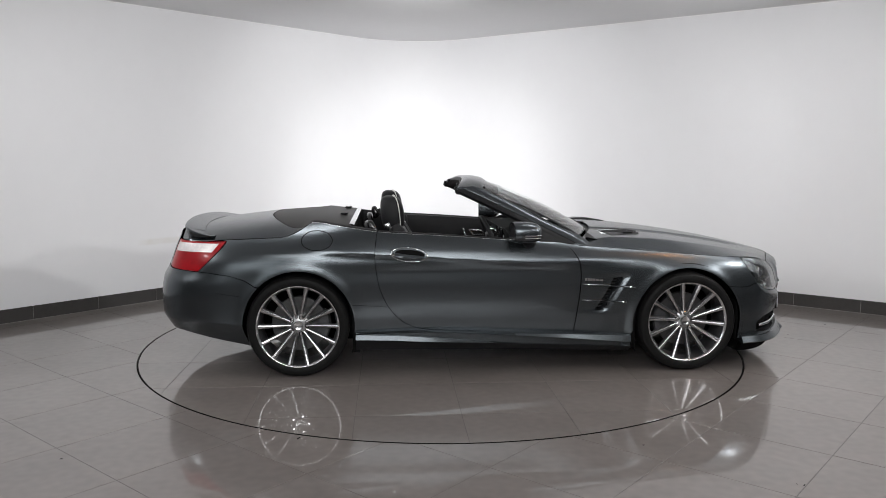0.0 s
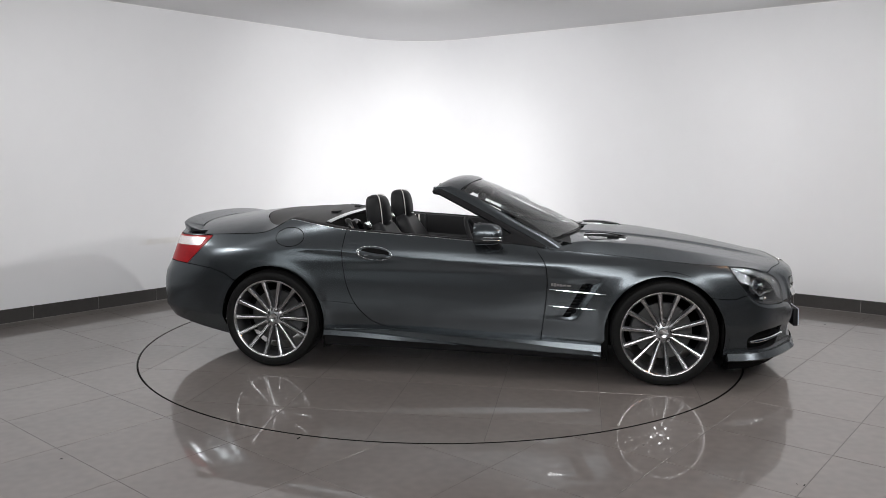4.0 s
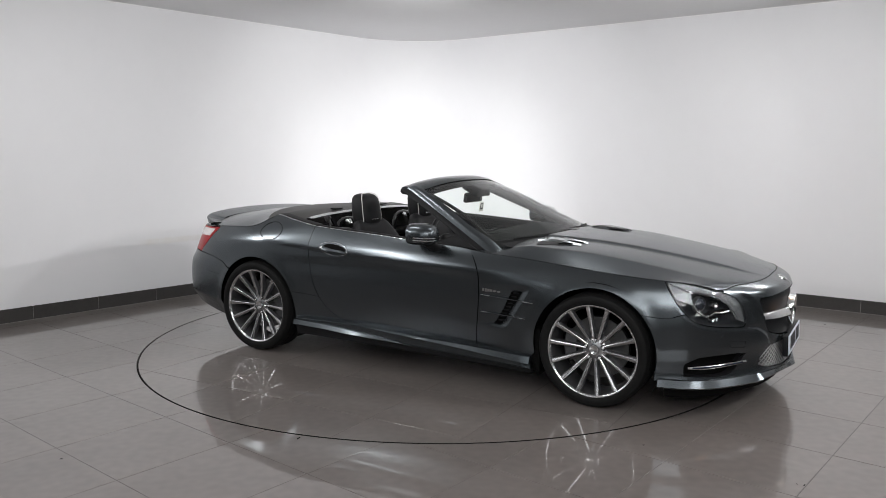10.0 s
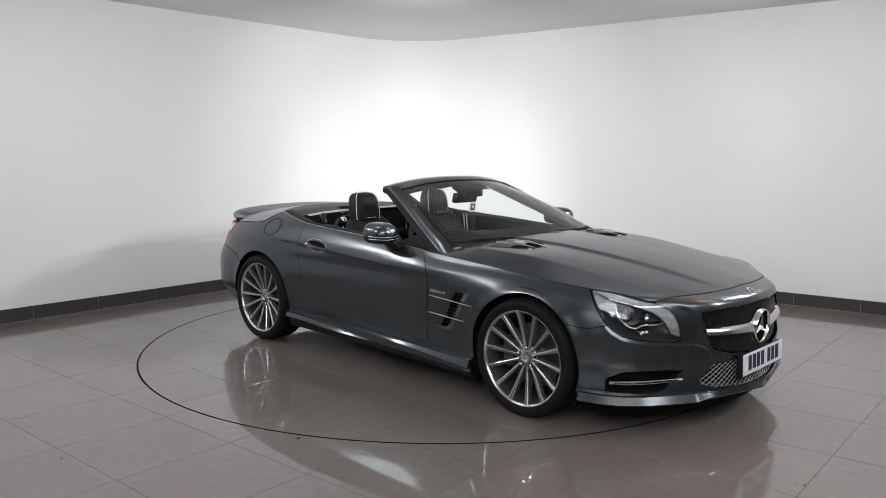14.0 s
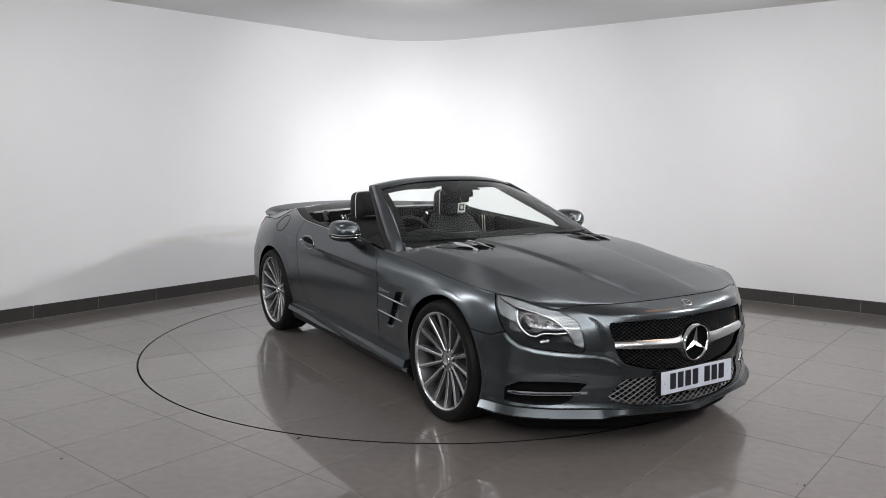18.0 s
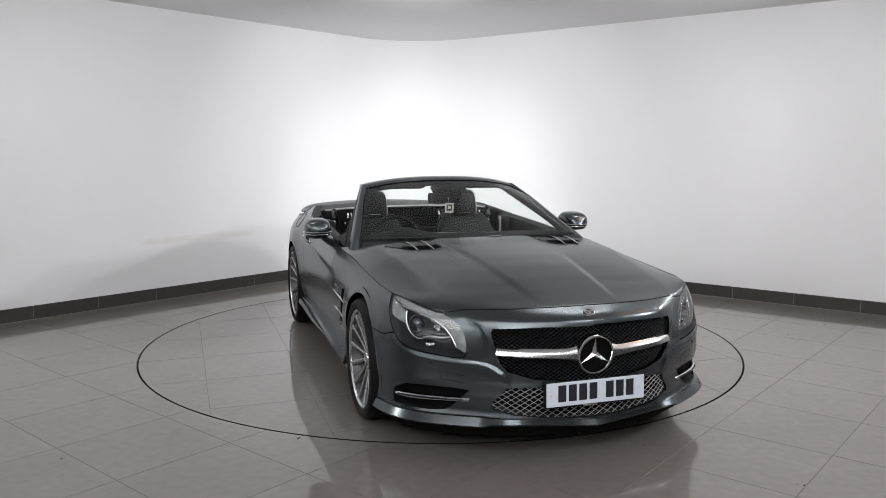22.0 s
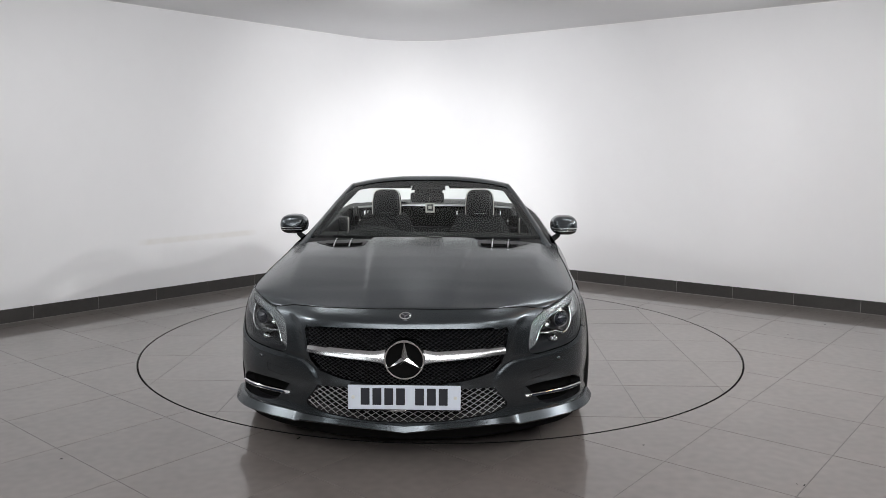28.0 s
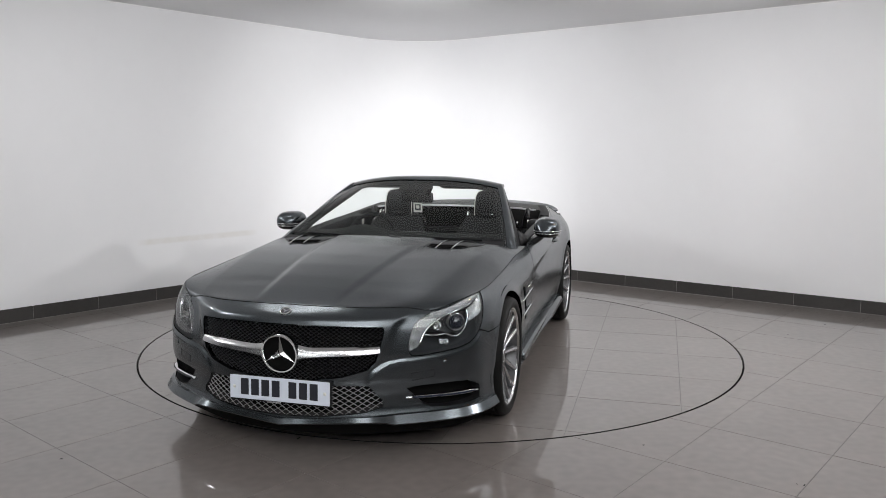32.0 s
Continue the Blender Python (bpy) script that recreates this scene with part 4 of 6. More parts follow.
def wheel_meshes():
    """Parts of one wheel, its outer face towards -y, round the hub."""
    R = 0.332
    t = [(0.262, -0.098), (0.270, -0.112), (0.285, -0.119), (0.302, -0.120), (0.3175, -0.114), (0.3265, -0.100), (0.331, -0.085)]
    for g in (-0.06, -0.02, 0.02, 0.06):
        t += [(R, g - 0.014), (0.326, g - 0.0138), (0.326, g - 0.008), (R, g - 0.0078)]
    t += [(R, 0.085), (0.3265, 0.100), (0.3175, 0.114), (0.302, 0.120), (0.285, 0.119), (0.262, 0.105)]
    out = {"tyre": lathe("tyre", t, M_RUBBER, 96, 35)}
    rim = [(0.250, 0.10), (0.262, 0.103), (0.266, 0.095), (0.248, 0.08), (0.242, 0.0), (0.244, -0.06), (0.256, -0.088), (0.258, -0.096), (0.262, -0.104),
           (0.268, -0.108), (0.272, -0.106), (0.270, -0.099), (0.262, -0.094)]
    out["rim"] = lathe("rim", rim, M_BARREL, 96, 35)
    lip = [(0.2555, -0.098), (0.2585, -0.1045), (0.263, -0.1085), (0.2685, -0.1105), (0.2725, -0.1085), (0.2735, -0.103), (0.270, -0.097), (0.262, -0.094), (0.2555, -0.098)]
    out["rim_lip"] = lathe("rim_lip", lip, M_ALLOY, 96, 60)
    # one spoke, pointing up: machined face with dark sides
    rows, face = [], []
    for k in range(9):
        a = k / 8
        r = 0.050 + (0.262 - 0.050) * a
        y = -0.060 - 0.040 * a ** 1.3
        w = 0.0082 + 0.0052 * a + 0.012 * max(0, a - 0.85)
        th = 0.034 - 0.010 * a
        rows.append([(-w, y + 0.002, r), (-w * 1.25, y + th, r), (w * 1.25, y + th, r), (w, y + 0.002, r)])
        face.append([(-w, y + 0.0022, r), (-w * 0.80, y - 0.0012, r), (-w * 0.1, y - 0.0046, r), (w * 0.1, y - 0.0046, r), (w * 0.80, y - 0.0012, r), (w, y + 0.0022, r)])
    out["spoke"] = loft("spoke", rows, M_ALLOYDARK, closed_v=True, caps=True, angle=30)
    out["spoke_face"] = loft("spoke_face", face, M_SPOKE, angle=30, flip=True)
    hub = [(0.0, -0.064), (0.030, -0.064), (0.036, -0.062), (0.062, -0.058), (0.070, -0.052), (0.076, -0.03), (0.080, 0.02)]
    out["hub"] = lathe("hub", hub, M_HUB, 40, 30)
    cap = [(0.0, -0.0705), (0.020, -0.0700), (0.024, -0.0735), (0.0285, -0.0735), (0.032, -0.067), (0.0325, -0.062)]
    out["hub_cap"] = lathe("hub_cap", cap, M_ALLOY, 32, 60)
    bolt = [(0.0, -0.0690), (0.0066, -0.0690), (0.0090, -0.067), (0.0095, -0.052)]
    out["bolt"] = lathe("bolt", bolt, M_CHROME, 12, 30)
    out["bolt_seat"] = lathe("bolt_seat", [(0.0, -0.0622), (0.0150, -0.0622), (0.0165, -0.0570)], M_GLOSS, 20, 30)
    # rings of tread blocks
    for n, (y0, y1) in enumerate(((-0.111, -0.076), (-0.070, -0.040), (0.040, 0.070), (0.076, 0.111))):
        rows = []
        for k in range(288):
            a = 2 * math.pi * (k + (0.3 if k % 2 else 0)) / 288
            up = 0.0 if k % 4 in (0, 3) else 1.0
            r0, r1 = [(0.312 if abs(y) > 0.1 else 0.325) + up * (0.0075 if abs(y) > 0.1 else 0.0085) for y in (y0, y1)]
            rows.append([(r * math.sin(a), y, r * math.cos(a)) for r, y in ((0.312, y0), (r0, y0), (r1, y1), (0.312, y1))])
        out["tread_band_%d" % n] = loft("tread_band", rows, M_RUBBER, closed_u=True, closed_v=True, angle=20)
    disc = [(0.075, 0.012), (0.180, 0.012), (0.182, 0.020), (0.182, 0.040), (0.075, 0.040)]
    out["brake_disc"] = lathe("brake_disc", disc, M_DISC, 64, 30)
    rows = []
    for k in range(9):
        a = radians(150 + 60 * k / 8)
        ends = 0.92 if k in (0, 8) else 1.0
        rows.append([(r * math.cos(a), y, r * math.sin(a)) for r, y in ((0.130, -0.018), (0.195 * ends, -0.022), (0.205 * ends, -0.010), (0.205 * ends, 0.055), (0.130, 0.055))])
    out["brake_caliper"] = loft("brake_caliper", rows, M_CALIPER, closed_v=True, caps=True, angle=35)
    return out


def build_wheels():
    W = wheel_meshes()
    Wm = {k: mirrored(v) for k, v in W.items()}
    for x, side, front in ((1.59, 1, 1), (-0.995, 1, 0), (1.59, -1, 1), (-0.995, -1, 0)):
        ms = W if side > 0 else Wm
        hub = new("wheel")
        hub.parent = car
        z = 0.332
        hub.matrix_local = pose(x, -side * 0.822, z)
        tagged(hub, "multi-spoke machined alloy wheel with a low tyre")
        for n in range(4):
            part("tread_band", ms["tread_band_%d" % n], hub)
        for k in ("tyre", "rim", "rim_lip", "hub", "hub_cap", "brake_disc"):
            part(k, ms[k], hub)
        part("brake_caliper", ms["brake_caliper"], hub, m=pose(0, 0, 0, 0, 0 if front else 180, 0))
        turn = -7.5 if front else 12.9
        for k in range(14):
            m = pose(0, 0, 0, 0, side * turn + 360 / 14 * k, 0)
            part("spoke", ms["spoke"], hub, m=m)
            part("spoke_face", ms["spoke_face"], hub, m=m)
        for k in range(5):
            a = radians((0 if front else 20) + 72 * k)
            part("bolt_seat", ms["bolt_seat"], hub, m=pose(0.055 * math.sin(a), 0, 0.055 * math.cos(a)))
            part("bolt", ms["bolt"], hub, m=pose(0.055 * math.sin(a), 0, 0.055 * math.cos(a)))
        # wheel house
    for x in (1.59, -0.995):
        for side in (1, -1):
            rows = []
            for k in range(25):
                a = math.pi * (-0.17 + (1.34 if x > 0 else 1.20) * k / 24)
                rows.append([(x + 0.396 * math.cos(a), -side * y, 0.332 + 0.396 * math.sin(a)) for y in (0.905 if x > 0 else 0.868, 0.52)])
            for gx, lo in ((x + 0.375, 0.20 if x > 0 else 0.15),) + (((x - 0.365, 0.150),) if x > 0 else ()):
                part("splash_guard", rbox("splash_guard", 0.05, 0.34, 0.26, 0.004, M_UNDER, 1, m=pose(gx, -side * 0.712, lo + 0.13)), car)
            part("wheel_house", loft("wheel_house", rows, M_UNDER), car)
            n = 24
            v = [(x + 0.40 * math.cos(2 * math.pi * k / n), -side * 0.55, 0.33 + 0.40 * math.sin(2 * math.pi * k / n)) for k in range(n)]
            v = [(a, b, max(c, 0.16)) for a, b, c in v]
            part("wheel_house_wall", mesh("wheel_house_wall", v, [tuple(range(n))], M_UNDER, False), car)


build_wheels()


# ---------------------------------------------------------------- car: sills, lip, grilles
def both(name, me, parent=None, label=""):
    """A part and its mirror on the other flank."""
    a = part(name, me, parent or car, label)
    b = part(name, mirrored(me), parent or car, label)
    return a, b


def on_skin(s, z, deep=0.0):
    return Vector(skin(np.array([s]), np.array([z]), deep)[0])


def sweep_skin(name, s_list, section, mat, angle=35):
    """A bar along the skin: section(s) gives rows of (depth, z)."""
    rows = []
    for s in s_list:
        rows.append([tuple(on_skin(s, z, d)) for d, z in section(s)])
    return loft(name, rows, mat, closed_v=True, caps=True, angle=angle)


def build_lower_trim():
    # sills: a blade that grows towards the front wheel under the door, and one that fades from the rear wheel
    rows, skirt = [], []
    for k in range(49):
        x = -0.622 + (1.205 + 0.622) * k / 48
        ft = float(np.interp(x, [-0.622, -0.13, 0.039, 0.374, 0.739, 1.207], [0.282, 0.290, 0.286, 0.273, 0.265, 0.247]))
        fb = ft - float(np.interp(x, [-0.20, 0.039, 0.374, 0.557, 0.74, 0.921, 1.207], [0.002, 0.005, 0.012, 0.019, 0.026, 0.034, 0.044]))
        rt = min(float(np.interp(x, [-0.622, -0.376, -0.186, 0.114, 0.40, 1.207], [0.277, 0.268, 0.255, 0.229, 0.205, 0.172])), fb - 0.005)
        rb = rt - float(np.interp(x, [-0.622, -0.186, 0.114, 0.40, 0.5], [0.034, 0.030, 0.015, 0.004, 0.003]))
        pf, pr = float(np.interp(x, [-0.20, 0.20, 1.2], [0, 0.6, 1])), float(np.interp(x, [-0.62, 0.0, 0.42], [1, 0.85, 0]))
        e = 0.004 if k in (0, 48) else 0.0
        rows.append([(x, -y, z) for y, z in ((0.880, ft + 0.004), (0.918, ft + 0.002), (0.921 + 0.016 * pf - e, ft - 0.001), (0.924 + 0.026 * pf - e, fb + 0.003), (0.922 + 0.022 * pf - e, fb), (0.917, fb - 0.003),
                                             (0.917, rt + 0.002), (0.920 + 0.019 * pr - e, rt), (0.923 + 0.028 * pr - e, rb + 0.003), (0.920 + 0.024 * pr - e, rb), (0.912, rb - 0.004), (0.880, rb - 0.006))])
        zb = float(np.interp(x, [-0.6, 0.2, 1.207], [0.165, 0.158, 0.135]))
        skirt.append([(x, -y, z) for y, z in ((0.914, rb - 0.002), (0.910, 0.5 * (rb + zb)), (0.895, zb + 0.003), (0.87, zb), (0.78, zb), (0.78, rb))])
    both("sill", loft("sill", rows, M_PAINT, closed_v=True, caps=True, angle=32))
    both("sill_skirt", loft("sill_skirt", skirt, M_TRIM, closed_v=True, caps=True, angle=50))

    # front lip: a shallow V before the lower intake, a step at each end of it and a blade on to the wheels
    def section(s):
        p = on_skin(s, 0.20)
        w = min(abs(p.y) / 0.49, 1.0)
        side = min(max((abs(p.y) - 0.49) / 0.03, 0), 1)
        zb = 0.171 + 0.022 * w - 0.013 * side
        top = 0.206 + 0.020 * w + 0.002 * side
        proud = (1 - side) * max(0.007, 2.570 - 0.205 * abs(p.y) - p.x) + side * 0.036
        return [(0.050, top + 0.004), (0.006, top + 0.001), (-0.45 * proud, top - 0.003), (-proud, zb + 0.009), (-proud + 0.003, zb + 0.002), (-proud + 0.014, zb), (0.08, zb + 0.004)]
    n = 120
    s1 = s_of("x", 1.967)
    part("front_lip", sweep_skin("front_lip", [-s1 + 2 * s1 * k / n for k in range(n + 1)], section, M_PAINT, 28), car)
    # black skirt added behind the lip to deepen the shade under the nose
    s2 = s_of("x", 2.0)
    part("nose_shade_skirt", sweep_skin("nose_shade_skirt", [-s2 + 2 * s2 * k / 40 for k in range(41)], lambda s: [(0.018, 0.200), (0.018, 0.120), (0.032, 0.110), (0.11, 0.110), (0.11, 0.20)], M_UNDER, 40), car)
    # rear lower edge
    r0, r1 = s_of("x", -1.70), 2 * S_END - s_of("x", -1.70)
    rows = []
    for k in range(61):
        s = r0 + (r1 - r0) * k / 60
        q = s if s <= S_END else -(2 * S_END - s)
        u = 0.07 * min(1, max(0, (abs(q) - s_of("x", -1.372)) / 0.4))
        rows.append([tuple(on_skin(q, z + u + 0.05, d + 0.10)) for d, z in ((0.06, 0.235), (0.012, 0.225), (0.010, 0.21), (0.02, 0.195), (0.04, 0.175), (0.12, 0.17))])
    part("rear_valance", loft("rear_valance", rows, M_TRIM, closed_v=True, caps=True, angle=50), car)
    for y in (-0.56, 0.56):
        me = loft("exhaust_tip", [[(x, y + a * math.cos(t) ** 3 * 0.4 + a * 0.6 * math.cos(t), 0.300 + b * math.sin(t)) for t in [2 * math.pi * k / 20 for k in range(20)]] for x, a, b in
                                  ((-1.70, 0.085, 0.034), (-1.838, 0.088, 0.036), (-1.841, 0.080, 0.030), (-1.77, 0.078, 0.028))], M_CHROME, closed_v=True)
        part("exhaust_tip", me, car)
    # floor pan
    v = []
    out = [(2.46, 0.30), (2.36, 0.52), (2.2, 0.70), (1.98, 0.80), (1.98, 0.56), (1.2, 0.56), (1.2, 0.84), (-0.6, 0.84), (-0.6, 0.56), (-1.42, 0.56), (-1.50, 0.50), (-1.55, 0.3)]
    ring = out + [(x, -y) for x, y in reversed(out)]
    n = len(ring)
    v = [(x, y, 0.172) for x, y in ring] + [(x, y, 0.22) for x, y in ring]
    f = [tuple(range(n)), tuple(range(2 * n - 1, n - 1, -1))] + [(i, (i + 1) % n, n + (i + 1) % n, n + i) for i in range(n)]
    part("underbody", mesh("underbody", v, f, M_UNDER, False), car)
    # engine and boot bulk, so that no daylight passes
    part("engine_bay", rbox("engine_bay", 1.20, 1.08, 0.42, 0.05, M_UNDER, m=pose(1.55, 0, 0.44)), car)
    part("boot_well", rbox("boot_well", 1.00, 1.06, 0.50, 0.05, M_UNDER, m=pose(-1.34, 0, 0.60)), car)
    part("nose_beam", rbox("nose_beam", 0.14, 1.02, 0.46, 0.04, M_UNDER, m=pose(2.30, 0, 0.44)), car)


GRILLE = [(0.0, 0.388)] + sx((("f", 0.12), 0.392), (("f", 0.30), 0.412), (("f", 0.42), 0.445), (("f", 0.455), 0.485), (("f", 0.495), 0.628), (("f", 0.488), 0.648), (("f", 0.25), 0.655)) + [(0.0, 0.657)]
INTAKE = [(0.0, 0.214)] + sx((("f", 0.20), 0.219), (("f", 0.40), 0.238), (("f", 0.485), 0.262), (("f", 0.49), 0.285), (("f", 0.44), 0.345), (("f", 0.425), 0.368), (("f", 0.24), 0.372)) + [(0.0, 0.374)]


def whole(half):
    return half + [(-s, z) for s, z in reversed(half) if s > 1e-6]


def inside(p, poly):
    hit = False
    for a, b in zip(poly, poly[1:] + poly[:1]):
        if (a[1] > p[1]) != (b[1] > p[1]) and p[0] < a[0] + (p[1] - a[1]) * (b[0] - a[0]) / (b[1] - a[1]):
            hit = not hit
    return hit


def lattice(name, poly, pitch, slope, width, thick, deep, mat, parent):
    """Crossed bars over an opening of the skin, each bar its own part."""
    s0, s1 = min(p[0] for p in poly), max(p[0] for p in poly)
    z0, z1 = min(p[1] for p in poly), max(p[1] for p in poly)
    for sign in (1, -1):
        c = s0 - (z1 - z0) / slope
        while c < s1 + (z1 - z0) / slope:
            run, runs = [], []
            for k in range(81):
                z = z0 + (z1 - z0) * k / 80
                s = c + sign * (z - z0) / slope
                if inside((s, z), poly):
                    run.append((s, z))
                else:
                    if len(run) > 3:
                        runs.append(run)
                    run = []
            if len(run) > 3:
                runs.append(run)
            for run in runs:
                m = max(2, min(9, len(run) // 6 + 2))
                pick = [run[round(i * (len(run) - 1) / (m - 1))] for i in range(m)]
                rows = []
                for s, z in pick:
                    rows.append([tuple(on_skin(s, z + w, deep + d)) for w, d in ((-width, 0.0), (0, -thick * 0.4), (width, 0.0), (width * 0.8, thick), (-width * 0.8, thick))])
                part(name, loft(name, rows, mat, closed_v=True, caps=True, angle=30), parent)
            c += pitch


def surround(name, poly, depth, mat, parent):
    """The wall of an opening, from the skin inwards, and its black back."""
    rows = [[tuple(on_skin(s, z, d)) for s, z in poly] for d in (0.004, depth)]
    rows = [list(r) for r in zip(*rows)]
    part(name, loft(name, rows, mat, closed_u=True, angle=60), parent)


def build_grilles():
    gp, ip = whole(GRILLE), whole(INTAKE)
    g = part("grille", panel("grille", GRILLE, M_UNDER, deep=0.075, flange=0, both=True), car, "black mesh radiator grille with a chrome bar")
    surround("grille_surround", gp, 0.075, M_GLOSS, g)
    lattice("grille_bar", gp, 0.028, 0.62, 0.0014, 0.006, 0.022, M_GRILLE, g)
    g2 = part("lower_intake", panel("lower_intake", INTAKE, M_UNDER, deep=0.085, flange=0, both=True), car, "lower intake behind bright diamond mesh")
    surround("intake_surround", ip, 0.085, M_TRIM, g2)
    lattice("mesh_bar", ip, 0.045, 0.58, 0.0015, 0.003, 0.012, M_MESH, g2)
    # chrome bar with the round badge
    for side in (1, -1):
        rows = []
        for k in range(15):
            a = k / 14
            w = 0.085 + (0.472 - 0.085) * a
            s = s_of("f", w)
            h = 0.027 - 0.006 * a + 0.014 * max(0, 1 - a * 5) ** 2
            zc = 0.520 + 0.020 * a
            rows.append([tuple(on_skin(s, zc + q * h, d)) for q, d in ((-1, 0.030), (-0.92, 0.006), (-0.6, -0.008), (0.0, -0.006), (0.6, 0.000), (1, 0.012), (1, 0.030))])
            if side < 0:
                rows[-1] = [(x, -y, z) for x, y, z in rows[-1]][::-1]
        part("chrome_wing", loft("chrome_wing", rows, M_ALLOY, closed_v=True, caps=True, angle=35), g)
    m = Matrix.Translation((2.537, 0, 0.516)) @ Matrix.Rotation(radians(90), 4, "Z") @ pose(0, 0, 0, 4)
    badge = part("badge", lathe("badge", [(0.0, 0.014), (0.084, 0.012), (0.086, 0.03), (0.0, 0.03)], M_VENT, 48), car, "round chrome-ringed badge with a plain three-armed shape", m=m)
    part("badge_ring", lathe("badge_ring", [(0.081, 0.014), (0.082, 0.001), (0.086, -0.006), (0.092, -0.006), (0.097, 0.005), (0.099, 0.03), (0.090, 0.034), (0.085, 0.012)], M_CHROME, 56, 60), badge)
    for k in range(3):
        t = radians(120 * k)
        v = [(0, -0.006, 0.0)] + [(x * math.cos(t) + z * math.sin(t), y, -x * math.sin(t) + z * math.cos(t)) for x, y, z in ((-0.0150, 0.010, 0.0087), (0, 0.007, 0.086), (0.0150, 0.010, 0.0087))]
        part("badge_arm", mesh("badge_arm", v, [(0, 1, 2), (0, 2, 3), (1, 3, 2), (0, 3, 1)], M_SILVER, False), badge)
    n = Vector(skin_normal(np.array([0.004]), np.array([0.704]))[0])
    n = Vector((n.x, 0, n.z)).normalized()
    m = Matrix.Translation(on_skin(0.0, 0.706) + n * 0.001) @ Vector((0, -1, 0)).rotation_difference(n).to_matrix().to_4x4()
    em = part("bonnet_emblem", lathe("bonnet_emblem", [(0.0, -0.0010), (0.021, -0.0010), (0.0215, -0.0035), (0.0255, -0.0045), (0.0285, -0.0025), (0.029, 0.004)], M_CHROME, 32, 30), car, "small round chrome emblem", m=m)
    part("emblem_field", lathe("emblem_field", [(0.0, -0.0016), (0.0212, -0.0016)], M_INK, 32), em)
    for k in range(3):
        part("emblem_arm", rbox("emblem_arm", 0.006, 0.0015, 0.021, 0.0004, M_ALLOYDARK, 1, m=pose(0, 0, 0, 0, 120 * k, 0) @ pose(0, -0.0028, 0.0105)), em)
    # number plate on a black holder
    p = Matrix.Translation((2.550, 0, 0.343)) @ Matrix.Rotation(radians(90), 4, "Z")
    plate = part("number_plate", rbox("number_plate", 0.520, 0.006, 0.114, 0.002, M_PLATE, 1), car, "white number plate with dark plain bars", m=p @ pose(0, 0, 0, -2, 0, 0))
    part("plate_holder", rbox("plate_holder", 0.522, 0.030, 0.120, 0.004, M_TRIM, 2, m=pose(0, 0.0190, -0.006)), plate)
    x = -0.205
    for w in (0.050, 0.050, 0.050, 0.050, None, 0.050, 0.050, 0.050):
        if w is None:
            x += 0.033
            continue
        part("plate_bar", rbox("plate_bar", w * 0.82, 0.002, 0.079, 0.0006, M_INK, 1, m=pose(x + w / 2, -0.0035, 0.004)), plate)
        x += 0.0545
    for xx in (-0.236, 0.236):
        part("screw_cap", lathe("screw_cap", [(0.0, -0.007), (0.006, -0.0065), (0.0085, -0.003)], M_PIPE, 16), plate, m=pose(xx, 0, 0))
    part("dealer_strip", rbox("dealer_strip", 0.075, 0.003, 0.008, 0.001, M_SILVER, 1, m=pose(-0.03, 0.002, -0.064)), plate)


FOG = FOG_TOP + FOG_LOW[1:-1]


